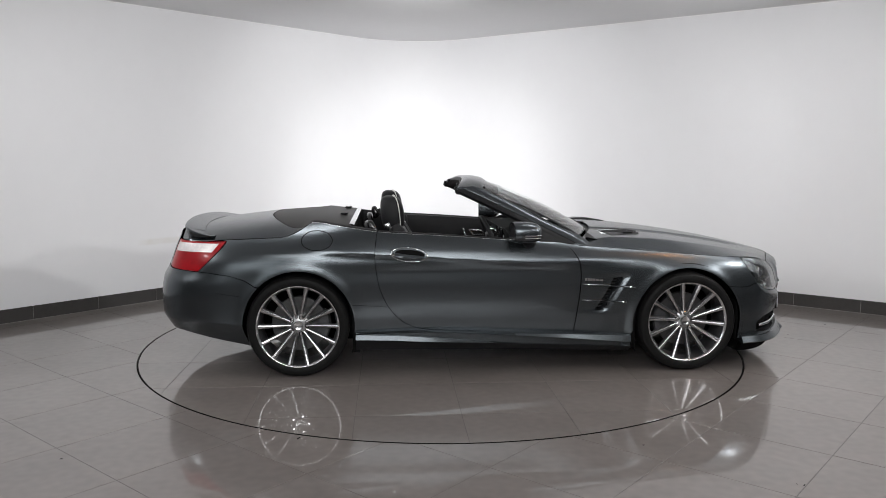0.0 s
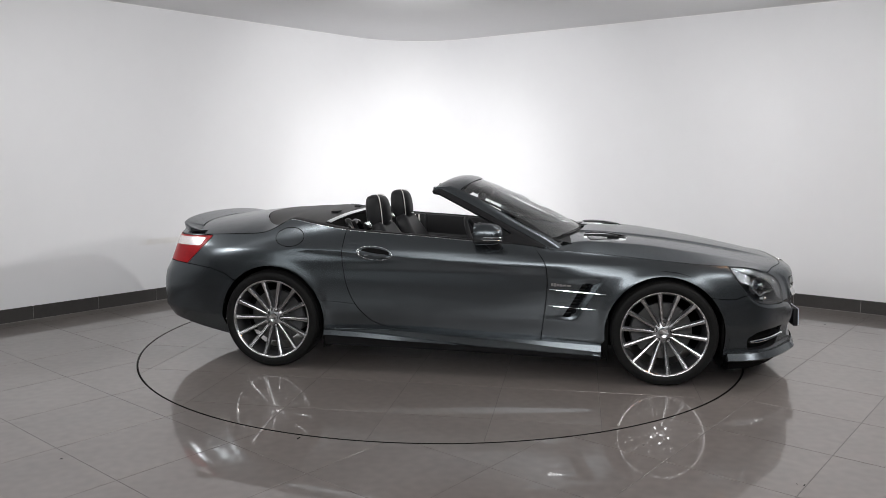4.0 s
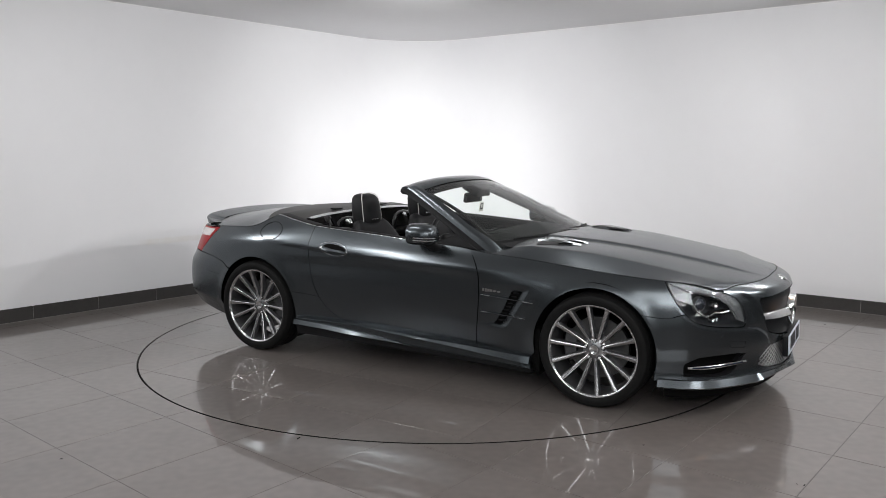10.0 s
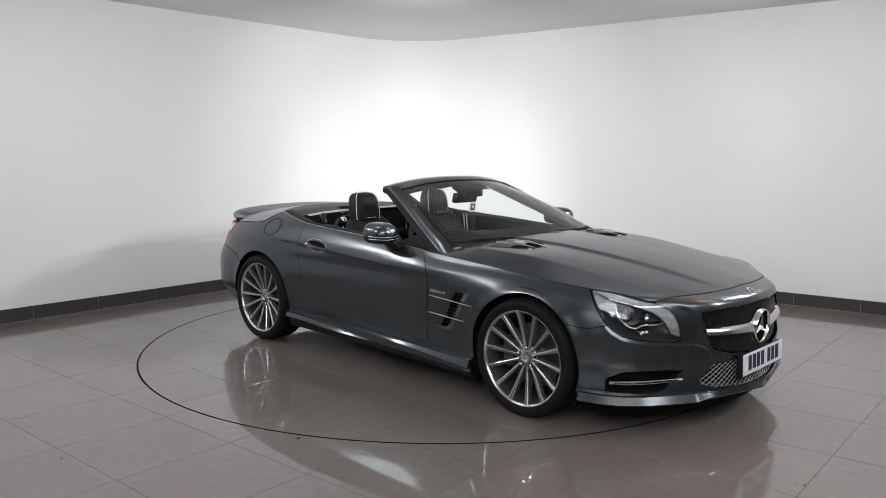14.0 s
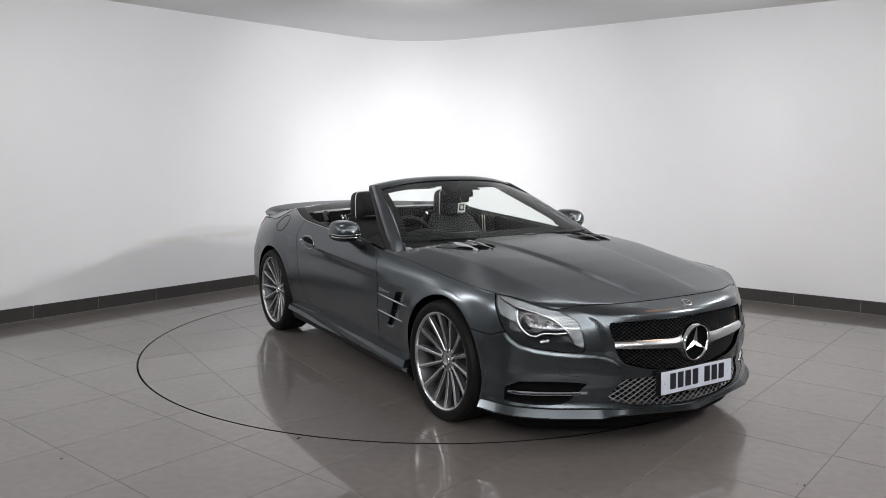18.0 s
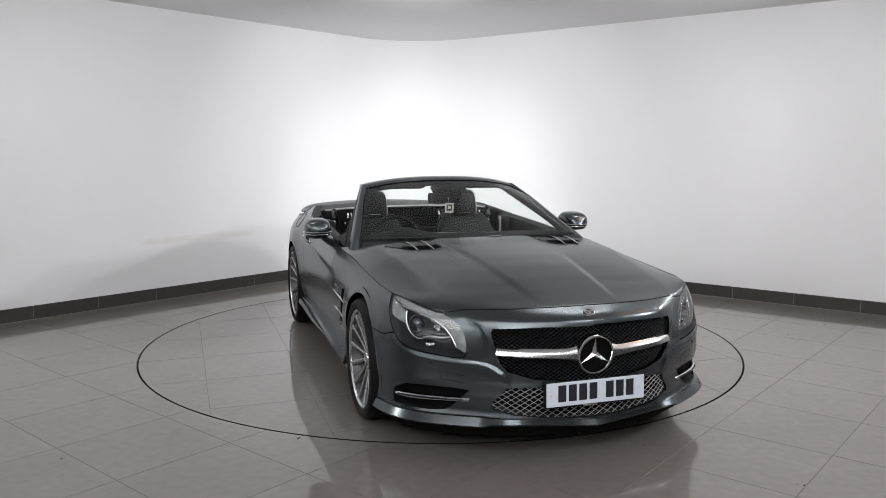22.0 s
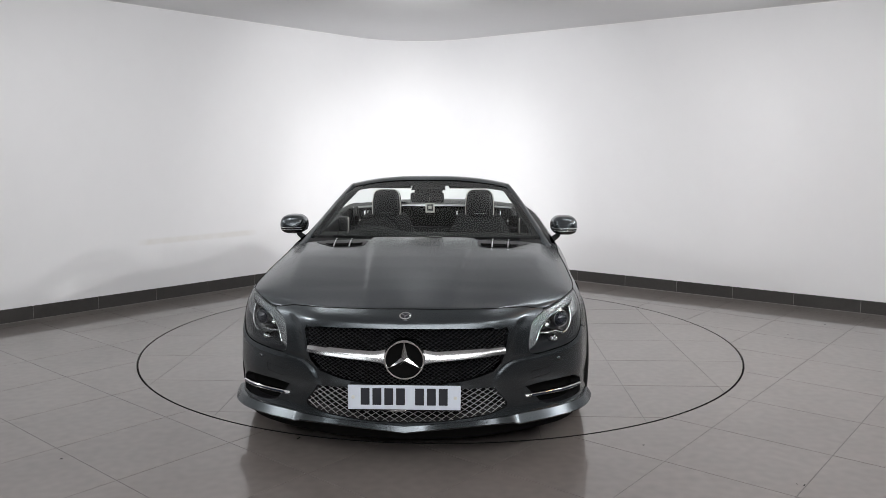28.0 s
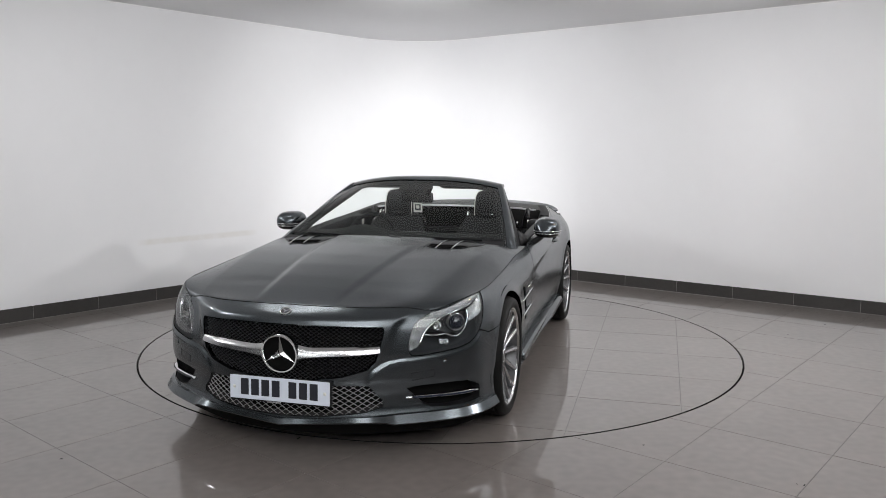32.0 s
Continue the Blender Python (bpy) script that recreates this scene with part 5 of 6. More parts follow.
def build_front_lights():
    for side in (1, -1):
        mir = (lambda me: me) if side > 0 else mirrored
        # fog intake with its bright strip
        fog = part("fog_intake", mir(panel("fog_intake", FOG, M_UNDER, deep=0.05, flange=0)), car)
        rows = [[tuple(on_skin(s, z, d)) for s, z in FOG] for d in (0.003, 0.05)]
        part("intake_wall", mir(loft("intake_wall", [list(r) for r in zip(*rows)], M_TRIM, closed_u=True, angle=50)), fog)
        rows = []
        for k in range(12):
            a = k / 11
            s = 1.008 + (0.612 - 1.008) * a
            z = 0.291 + 0.008 * a
            h = 0.0125 * (0.55 + 0.45 * math.sin(math.pi * min(1, a * 4 + 0.15) / 2)) * (1 - 0.2 * a)
            rows.append([tuple(on_skin(s, z + q * h, d)) for q, d in ((-1, 0.012), (-0.7, -0.006), (0.1, -0.010), (0.8, -0.002), (1, 0.012))])
        strip_ = part("running_lamp", mir(loft("running_lamp", rows, M_CHROME, closed_v=True, caps=True, angle=30)), fog, "chrome daytime running lamp strip")
        rows = []
        for k in range(8):
            a = 0.06 + 0.86 * k / 7
            s = 1.008 + (0.612 - 1.008) * a
            z = 0.293 + 0.008 * a
            rows.append([tuple(on_skin(s, z + q * 0.0048, d)) for q, d in ((-1, -0.0095), (0, -0.0125), (1, -0.0105))])
        part("lamp_strip", mir(loft("lamp_strip", rows, M_BLUEGLOSS)), strip_, "dark glass strip of the running lamp")

        # headlamp: deep dark bowl, silver brow, projector, clear cover
        lamp = part("headlamp", mir(panel("headlamp", LAMP, M_LENS, flange=0.0, deep=0.001, step=(0.03, 0.03))), car, "clear headlamp with a silver light brow")
        lamp.visible_shadow = False
        cs, cz = sum(p[0] for p in LAMP) / len(LAMP), sum(p[1] for p in LAMP) / len(LAMP)
        rows = []
        for shrink, deep in ((1.0, 0.003), (0.985, 0.030), (0.93, 0.060), (0.72, 0.085), (0.3, 0.095), (0.02, 0.097)):
            rows.append([tuple(on_skin(cs + (s - cs) * shrink, cz + (z - cz) * shrink, deep)) for s, z in LAMP])
        part("lamp_bowl", mir(loft("lamp_bowl", rows, M_BOWL, closed_v=True, angle=60)), lamp)

        def band(name, edge, inn, d0, d1, mat, n=40):
            """A curved strip between two lines of the lamp, from its rim down to d1."""
            a, b = along(edge, n), along(inn, n)
            r = []
            for p, q in zip(a, b):
                r.append([tuple(on_skin(p[0] + (q[0] - p[0]) * k, p[1] + (q[1] - p[1]) * k, d0 + (d1 - d0) * k ** 1.6)) for k in (0.0, 0.3, 0.62, 1.0)])
            return loft(name, r, mat, angle=60)
        m_ = len(LAMP)
        low = min(range(m_), key=lambda i: abs(LAMP[i][0] - 0.631) + abs(LAMP[i][1] - 0.525))
        rear = min(range(m_), key=lambda i: abs(LAMP[i][0] - 1.093) + abs(LAMP[i][1] - 0.668))
        rim = lambda q, f: [(cs + (s - cs) * f, cz + (z - cz) * f) for s, z in q]
        brow_in = [(1.03, 0.714), (0.984, 0.705), (0.90, 0.689), (0.812, 0.666), (0.750, 0.635), (0.708, 0.594), (0.682, 0.543)]
        side_in = [(1.02, 0.703), (0.990, 0.690), (0.986, 0.660), (0.972, 0.632), (0.946, 0.600), (0.905, 0.575)]
        part("light_brow", mir(band("light_brow", rim(LAMP[:low + 1], 0.985), brow_in, 0.010, 0.019, M_CRYSTAL)), lamp)
        part("brow_trim", mir(tube("brow_trim", [on_skin(s, z, 0.019) for s, z in along(brow_in, 24)], 0.0050, M_CHROME, 8)), lamp)
        part("side_reflector", mir(band("side_reflector", rim([LAMP[0]] + LAMP[:rear - 1:-1], 0.97), side_in[:4], 0.010, 0.022, M_CRYSTAL)), lamp)
        bar = side_in[1:] + [(0.868, 0.572), (0.845, 0.582), (0.82, 0.587), (0.77, 0.584), (0.715, 0.590)]
        part("brow_trim", mir(tube("brow_trim", [on_skin(s, z, 0.029) for s, z in along(bar, 40)], 0.0058, M_SILVER, 8)), lamp)
        # shelf under the projector
        r = [[tuple(on_skin(s, z - 0.002, 0.031)), tuple(on_skin(s, z + 0.006, 0.075))] for s, z in along(bar[4:], 14)]
        part("lamp_shelf", mir(loft("lamp_shelf", r, M_TRIM)), lamp)
        for s, z, r, dd, glass in ((0.920, 0.632, 0.038, 0.056, M_DARKLENS), (0.800, 0.622, 0.016, 0.062, M_SILVER), (0.838, 0.545, 0.010, 0.050, M_SILVER), (0.812, 0.548, 0.008, 0.050, M_SILVER)):
            c = on_skin(s, z, dd)
            m = Matrix.Translation(c) @ Matrix.Rotation(radians(62), 4, "Z")
            prof = [(0.0, -0.030), (r * 0.45, -0.027), (r * 0.8, -0.016), (r, 0.0)] if r > 0.03 else [(0.0, 0.0), (r * 0.6, -0.004), (r, -0.012)]
            me = lathe("projector_lens", prof, glass, 32, 60)
            me.transform(m)
            part("projector_lens", mir(me), lamp)
            me = lathe("projector_ring", [(r, -0.004), (r + 0.003, -0.010), (r + 0.006, -0.004), (r + 0.008, 0.012)], M_SILVER if r < 0.03 else M_ALLOYDARK, 32, 40)
            me.transform(m)
            part("projector_ring", mir(me), lamp)


def along(line, n):
    """A row of points evenly spaced along a rounded line of (s, z)."""
    q = np.array([(p.x, p.y) for p in catmull([(a, b, 0) for a, b in line], 6)])
    d = np.concatenate([[0], np.cumsum(np.hypot(*np.diff(q, axis=0).T))])
    k = np.linspace(0, d[-1], n)
    return list(zip(np.interp(k, d, q[:, 0]), np.interp(k, d, q[:, 1])))


M_CRYSTAL = material("faceted_reflector", (0.30, 0.31, 0.32), 0.20, 0.70, vary=0.55, vscale=34, bump=0.005, bscale=110)
M_BOWL = material("smoked_lamp_bowl", (0.030, 0.032, 0.035), 0.35, vary=0.2, vscale=30)
M_DARKLENS = material("projector_glass", (0.02, 0.022, 0.03), 0.03, spec=0.8, coat=1.0, coat_rough=0.02)
build_lower_trim()
build_grilles()
build_front_lights()


# ---------------------------------------------------------------- car: windscreen and its frame
def header_line(y):
    q = 1 - (y / 0.575) ** 2
    return 0.150 + 0.075 * q, 1.214 + 0.058 * (1 - abs(y / 0.575) ** 2.6)


def build_windscreen():
    rows = []
    for i in range(25):
        y = -1 + 2 * i / 24
        yb, yt = 0.758 * y, 0.572 * y
        q = 1 - y * y
        b = Vector((0.878 + 0.182 * q, yb, 0.908 + 0.004 * q))
        hx, hz = header_line(yt)
        t = Vector((hx + 0.085, yt, hz - 0.018))
        row = []
        for k in range(13):
            a = k / 12
            p = b.lerp(t, a) + Vector((0.012, 0, 0.020)) * math.sin(math.pi * a)
            row.append(p)
        rows.append(row)
    v = [p for r in rows for p in r]
    f = grid_faces(25, 13, flip=True)
    ob = part("windscreen", sharp(mesh("windscreen", v, f, M_GLASS), 60), car, "clear laminated windscreen")
    ob.visible_shadow = False
    # black printed border inside the glass
    def border(name, uv):
        vv, ff = [], []
        for a0, b0, a1, b1 in uv:
            k = len(vv)
            nn = 16
            for i in range(nn + 1):
                for (a, b) in ((a0[0] + (a1[0] - a0[0]) * i / nn, a0[1] + (a1[1] - a0[1]) * i / nn), (b0[0] + (b1[0] - b0[0]) * i / nn, b0[1] + (b1[1] - b0[1]) * i / nn)):
                    x, y = a * 24, b * 12
                    i0, j0 = min(int(x), 23), min(int(y), 11)
                    fx, fy = x - i0, y - j0
                    p = (rows[i0][j0] * (1 - fx) * (1 - fy) + rows[i0 + 1][j0] * fx * (1 - fy) + rows[i0][j0 + 1] * (1 - fx) * fy + rows[i0 + 1][j0 + 1] * fx * fy)
                    vv.append(p - Vector((0.004, 0, 0.008)))
            ff += [(k + 2 * i, k + 2 * i + 1, k + 2 * i + 3, k + 2 * i + 2) for i in range(nn)]
        return mesh(name, vv, ff, M_TRIM)
    part("glass_border", border("glass_border", [((0, 0), (0, 0.03), (1, 0), (1, 0.03)), ((0, 0.90), (0, 1), (1, 0.90), (1, 1)), ((0, 0), (0.03, 0), (0, 1), (0.03, 1)), ((0.97, 0), (1, 0), (0.97, 1), (1, 1)),
                                                   ((0.40, 0.80), (0.40, 0.97), (0.60, 0.80), (0.60, 0.97))]), ob)

    # pillars
    G = catmull([(0.985, -0.805, 0.832), (0.875, -0.764, 0.906), (0.66, -0.697, 1.006), (0.43, -0.634, 1.123), (0.250, -0.580, 1.205), (0.20, -0.562, 1.224)], 6)
    R = catmull([(0.86, -0.858, 0.822), (0.70, -0.808, 0.893), (0.52, -0.747, 0.985), (0.33, -0.676, 1.075), (0.14, -0.606, 1.163), (0.06, -0.577, 1.198)], 6)
    rows, seal = [], []
    for i, (g, r) in enumerate(zip(G, R)):
        a = i / (len(G) - 1)
        o = Vector((0.25, -0.8, 0.5)).normalized()
        m = g.lerp(r, 0.45) + o * 0.020
        e = g.lerp(r, 0.66) + o * 0.008
        rows.append([g, g.lerp(m, 0.5) + o * 0.007, m, e, e - o * 0.03, g - o * 0.028])
        seal.append([e - o * 0.003, g.lerp(r, 0.85) + o * 0.006, r, r - o * 0.03 + Vector((0, 0.02, 0)), g.lerp(r, 0.3) - o * 0.05, g - o * 0.020])
    both("windscreen_pillar", loft("windscreen_pillar", rows, M_PAINT, closed_v=True, caps=True, angle=50))
    lining = []
    for g in G:
        i_ = Vector((-0.55, 0.25, -0.10))
        lining.append([g + Vector((-0.012, 0.006, -0.012)), g + i_ * 0.07 + Vector((0, 0.010, 0.004)), g + i_ * 0.14, g + i_ * 0.15 + Vector((0.0, -0.012, -0.01)), g + Vector((-0.02, -0.012, -0.022))])
    both("pillar_lining", loft("pillar_lining", lining, M_LININGS, closed_v=True, caps=True, angle=50))
    both("pillar_seal", loft("pillar_seal", seal, M_TRIM, closed_v=True, caps=True, angle=50))
    # header rail
    rows, back = [], []
    for i in range(29):
        y = -0.580 + 1.160 * i / 28
        x, z = header_line(y)
        rows.append([(x + dx, y, z + dz) for dx, dz in ((0.088, -0.014), (0.060, 0.000), (0.0, 0.010), (-0.060, 0.009), (-0.080, 0.002), (-0.084, -0.010), (-0.040, -0.016), (0.075, -0.026))])
        back.append([(x + dx, y * 0.985, z + dz) for dx, dz in ((-0.078, -0.004), (-0.094, -0.010), (-0.098, -0.026), (-0.085, -0.042), (-0.030, -0.050), (0.055, -0.040), (0.070, -0.024))])
    part("header_rail", loft("header_rail", rows, M_PAINT, closed_v=True, caps=True, angle=50, flip=True), car)
    hb = part("header_trim", loft("header_trim", back, M_TRIM, closed_v=True, caps=True, angle=50, flip=True), car)
    for y in (-0.52, -0.42, 0.42, 0.52):
        x, z = header_line(y)
        part("roof_latch", rbox("roof_latch", 0.030, 0.045, 0.022, 0.005, M_TRIM, 2, m=pose(x - 0.095, y, z - 0.018)), hb)
    # sun visors
    for y in (-0.32, 0.32):
        x, z = header_line(y)
        part("sun_visor", rbox("sun_visor", 0.11, 0.36, 0.018, 0.008, M_TRIM, 2, m=pose(x + 0.02, y, z - 0.056, 0, -8, 0)), car)
    # mirror, its pod, tag on the glass
    mir = part("rear_view_mirror", rbox("rear_view_mirror", 0.035, 0.245, 0.075, 0.016, M_TRIM, 3, m=pose(0.330, -0.015, 1.128, 0, 8, 0)), car)
    part("mirror_pod", rbox("mirror_pod", 0.16, 0.215, 0.065, 0.02, M_TRIM, 3, m=pose(0.355, -0.005, 1.192, 0, 26, 0), taper=(0.8, 0.8)), mir)
    part("mirror_stem", tube("mirror_stem", [(0.375, -0.012, 1.18), (0.350, -0.013, 1.15), (0.333, -0.014, 1.13)], 0.012, M_TRIM), mir)
    part("mirror_glass", rbox("mirror_glass", 0.003, 0.225, 0.060, 0.0012, M_CHROME, 1, m=pose(0.311, -0.015, 1.129, 0, 8, 0)), mir)
    tag = part("paper_tag", rbox("paper_tag", 0.002, 0.066, 0.070, 0.0005, M_PIPE, 1, m=pose(0.385, 0.008, 1.058, 0, 8, 0)), mir, "white paper tag hung on the mirror")
    part("tag_print", rbox("tag_print", 0.0016, 0.042, 0.046, 0.0004, M_INK, 1, m=pose(0.3862, 0.008, 1.060, 0, 8, 0)), tag)
    part("tag_print", rbox("tag_print", 0.0016, 0.024, 0.024, 0.0004, M_PIPE, 1, m=pose(0.3874, 0.008, 1.062, 0, 8, 0)), tag)
    part("tag_cord", tube("tag_cord", [(0.385, 0.008, 1.09), (0.374, 0.004, 1.13), (0.365, 0.0, 1.170)], 0.0012, M_PIPE, 6), tag)
    # cowl and wipers
    rows = []
    for i in range(25):
        y = -0.76 + 1.52 * i / 24
        q = 1 - (y / 0.76) ** 2
        rows.append([(0.915 + 0.135 * q, y, 0.893 + 0.012 * q), (0.955 + 0.135 * q, y, 0.886 + 0.012 * q), (1.03 + 0.12 * q, y, 0.868 + 0.02 * q), (1.10 + 0.10 * q, y, 0.835 + 0.02 * q)])
    cowl = part("scuttle", loft("scuttle", rows, M_TRIM), car)
    for y0, y1, lift in ((0.10, -0.60, 0.0), (0.62, -0.02, 0.004)):
        path = []
        for k in range(9):
            a = k / 8
            y = y0 + (y1 - y0) * a
            q = 1 - (y / 0.745) ** 2
            path.append((0.930 + 0.135 * q - 0.035 * a, y, 0.901 + 0.012 * q + 0.008 * a + 0.5 * lift))
        w = part("wiper", tube("wiper", path, [0.010, 0.008] + [0.0042] * 7, M_TRIM, 8), car)
        path = [(p[0] - 0.008, p[1], p[2] - 0.006) for p in path[2:]]
        part("wiper_blade", tube("wiper_blade", path, 0.0035, M_RUBBER, 6), w)
    q = 1 - (0.1 / 0.745) ** 2
    part("wiper_pivot", rbox("wiper_pivot", 0.05, 0.09, 0.028, 0.008, M_GLOSS, 2, m=pose(0.955 + 0.135 * q, 0.08, 0.914)), cowl)


M_LININGS = material("grey_pillar_lining", (0.045, 0.048, 0.048), 0.7, vary=0.06, vscale=30, spec=0.2)
build_windscreen()


# ---------------------------------------------------------------- car: rear deck
def build_deck():
    top = deck_patch("roof_cover", -0.650, -1.238, 0.0, M_COVER, rear_bow=0.30)
    cover = part("roof_cover", top, car, "dark satin folded-roof cover")
    rows = []
    E = edge_tables(s_of("x", -0.40), S_END)
    for i in range(33):
        v = -0.86 + 1.72 * i / 32
        x = -0.640 - 0.02 * abs(v) ** 3
        ye, ze = float(np.interp(-x, -E[:, 0], -E[:, 1])), float(np.interp(-x, -E[:, 0], E[:, 2]))
        y = v * ye
        z = deck_height(x, y, ye, ze)
        rows.append([(x - 0.014, y, z + 0.001), (x - 0.008, y, z + 0.004), (x + 0.008, y, z + 0.002), (x + 0.018, y, z - 0.008), (x + 0.016, y, z - 0.018), (x - 0.016, y, z - 0.02)])
    part("cover_trim", loft("cover_trim", rows, M_SILVER, closed_v=True, caps=True, angle=50, flip=True), cover, "satin silver trim strip")
    for y in (-0.30, 0.30):
        part("cover_catch", rbox("cover_catch", 0.05, 0.10, 0.010, 0.004, M_TRIM, 2, m=pose(-0.72, y, 1.021)), cover)
    # spoiler blade along the trailing edge, wrapped round the corners
    half = [(-1.56, -0.772, 0.912), (-1.65, -0.742, 0.930), (-1.72, -0.685, 0.948), (-1.765, -0.60, 0.963), (-1.800, -0.42, 0.978), (-1.822, -0.2, 0.986), (-1.828, 0.0, 0.988)]
    line = catmull(half + [(x, -y, z) for x, y, z in half[-2::-1]], 6)
    rows = []
    for i, q in enumerate(line):
        t = (line[min(i + 1, len(line) - 1)] - line[max(i - 1, 0)]).normalized()
        o = Vector((-t.y, t.x, 0)).normalized()
        o = -o if o.x > 0 and abs(q.y) < 0.7 else o
        e = min(i, len(line) - 1 - i) / 8
        h = min(1.0, 0.25 + 0.75 * e)
        rows.append([q - o * a + Vector((0, 0, b * h)) for a, b in ((0.13, -0.030), (0.06, -0.013), (0.015, -0.001), (0.003, 0.0), (-0.003, -0.005), (0.003, -0.034), (0.03, -0.052), (0.11, -0.055))])
    part("boot_spoiler", loft("boot_spoiler", rows, M_PAINT, closed_v=True, caps=True, angle=45, flip=True), car)


M_COVER = material("dark_roof_cover", (0.022, 0.021, 0.020), 0.5, vary=0.08, vscale=10, bump=0.00005, bscale=200, spec=0.3)
build_deck()


# ---------------------------------------------------------------- car: flank details
def skin_ellipse(cx, cz, a, b, deep=0.0, n=40, tilt=0.0):
    out = []
    for k in range(n):
        t = 2 * math.pi * k / n
        u, w = a * math.cos(t), b * math.sin(t)
        out.append((s_of("x", cx + u * math.cos(tilt) - w * math.sin(tilt)), cz + u * math.sin(tilt) + w * math.cos(tilt)))
    return out


def build_flank():
    for door, side in zip(doors, (1, -1)):
        mir = (lambda me: me) if side > 0 else mirrored
        # handle in its dish
        el = skin_ellipse(-0.272, 0.798, 0.118, 0.044, tilt=-0.09)
        dish = part("handle_dish", mir(panel("handle_dish", el, M_PAINT, flange=0, deep=-0.0015)), door)
        ring = [on_skin(s, z, -0.002) for s, z in el]
        part("handle_ring", mir(tube("handle_ring", ring + ring[:1], 0.0022, M_CHROME, 8)), dish)
        # black oval laid on the dish as the shade in its hollow
        dark = skin_ellipse(-0.266, 0.806, 0.096, 0.024, tilt=-0.09)
        part("hollow_shade", mir(panel("hollow_shade", dark, M_UNDER, flange=0, deep=-0.0028)), dish)
        rows = []
        for k in range(13):
            a = k / 12
            x = -0.380 + 0.222 * a
            z = 0.806 - 0.024 * a - 0.008 * math.sin(math.pi * a)
            h = 0.0150 * (1 - abs(2 * a - 0.85) ** 4 * 0.45)
            d = -0.006 - 0.016 * math.sin(math.pi * min(max(a, 0.02), 0.98)) ** 0.6
            s = s_of("x", x)
            rows.append([tuple(on_skin(s, z + q * h, d + e)) for q, e in ((-1, 0.010), (-0.8, -0.004), (0.0, -0.002), (0.9, 0.007), (0.9, 0.012))])
        part("handle", mir(loft("handle", rows, M_PAINT, closed_v=True, caps=True, angle=40)), door)
        strip_ = [on_skin(s_of("x", -0.372 + 0.205 * k / 10), 0.7975 - 0.024 * k / 10 - 0.008 * math.sin(math.pi * k / 10), -0.0065 - 0.0165 * math.sin(math.pi * min(max(k / 10, 0.02), 0.98)) ** 0.6) for k in range(11)]
        part("handle_strip", mir(tube("handle_strip", strip_, 0.0022, M_CHROME, 6)), door)
        c = on_skin(s_of("x", -0.375), 0.803, -0.010)
        me = lathe("lock", [(0.0, -0.010), (0.009, -0.009), (0.012, 0.0)], M_CHROME, 20)
        me.transform(Matrix.Translation(c))
        part("lock", mir(me), door)

        # belt trim along door and quarter
        path = [on_skin(s, float(z_top(s)) - 0.001, 0.006) for s in np.linspace(s_of("x", 0.50), s_of("x", -0.468), 26)]
        part("belt_trim", mir(tube("belt_trim", path, 0.0026, M_SILVER, 8)), door)
        rows = []
        for s in np.linspace(s_of("x", 0.62), s_of("x", -0.468), 30):
            p = on_skin(s, float(z_top(s)), 0.0)
            rows.append([p + Vector((0, 0.012, 0.000)), p + Vector((0, 0.022, 0.008)), p + Vector((0, 0.050, 0.008)), p + Vector((0, 0.064, -0.004)), p + Vector((0, 0.064, -0.06)), p + Vector((0, 0.012, -0.03))])
        part("window_seal", mir(loft("window_seal", rows, M_TRIM, closed_v=True, caps=True, angle=40)), door)
        path = [on_skin(s, float(z_top(s)) - 0.001, 0.006) for s in np.linspace(s_of("x", -0.482), s_of("x", -0.90), 14)]
        part("belt_trim", mir(tube("belt_trim", path, 0.0026, M_SILVER, 8)), car)
        rows = []
        for s in np.linspace(s_of("x", -0.482), s_of("x", -0.92), 16):
            p = on_skin(s, float(z_top(s)), 0.0)
            rows.append([p + Vector((0, 0.010, 0.0)), p + Vector((0, 0.024, 0.006)), p + Vector((0, 0.075, 0.010)), p + Vector((0, 0.085, 0.0)), p + Vector((0, 0.080, -0.06)), p + Vector((0, 0.010, -0.03))])
        part("quarter_seal", mir(loft("quarter_seal", rows, M_TRIM, closed_v=True, caps=True, angle=40)), car)

        # side vent
        vp = sx((1.078, 0.632), (1.086, 0.640), (1.138, 0.640), (1.146, 0.628), (1.020, 0.430), (1.006, 0.416), (0.962, 0.416), (0.957, 0.425), (0.975, 0.445))
        vb = sx((1.079, 0.631), (1.088, 0.637), (1.116, 0.637), (1.120, 0.628), (0.996, 0.437), (0.984, 0.427), (0.964, 0.425), (0.960, 0.430), (0.977, 0.446))
        vent = part("side_vent", mir(panel("side_vent", vb, M_UNDER, flange=0, deep=0.034)), car, "black slatted side vent with two chrome bars")
        rows = [[tuple(on_skin(s, z, 0.001)) for s, z in vp], [tuple(on_skin(s, z, 0.034)) for s, z in vb]]
        part("vent_wall", mir(loft("vent_wall", [list(r) for r in zip(*rows)], M_PAINT, closed_u=True, angle=50)), vent)
        for k in range(9):
            z = 0.440 + 0.022 * k
            x = 0.976 + 0.57 * (z - 0.44)
            rows = [[tuple(on_skin(s_of("x", x + dx), z + dz, d)) for dz, d in ((-0.005, 0.032), (0.004, 0.019), (0.007, 0.021), (0.0, 0.034))] for dx in (0.000, 0.010, 0.020, 0.032)]
            part("vent_slat", mir(loft("vent_slat", rows, M_TRIM, closed_v=True, caps=True, angle=30)), vent)
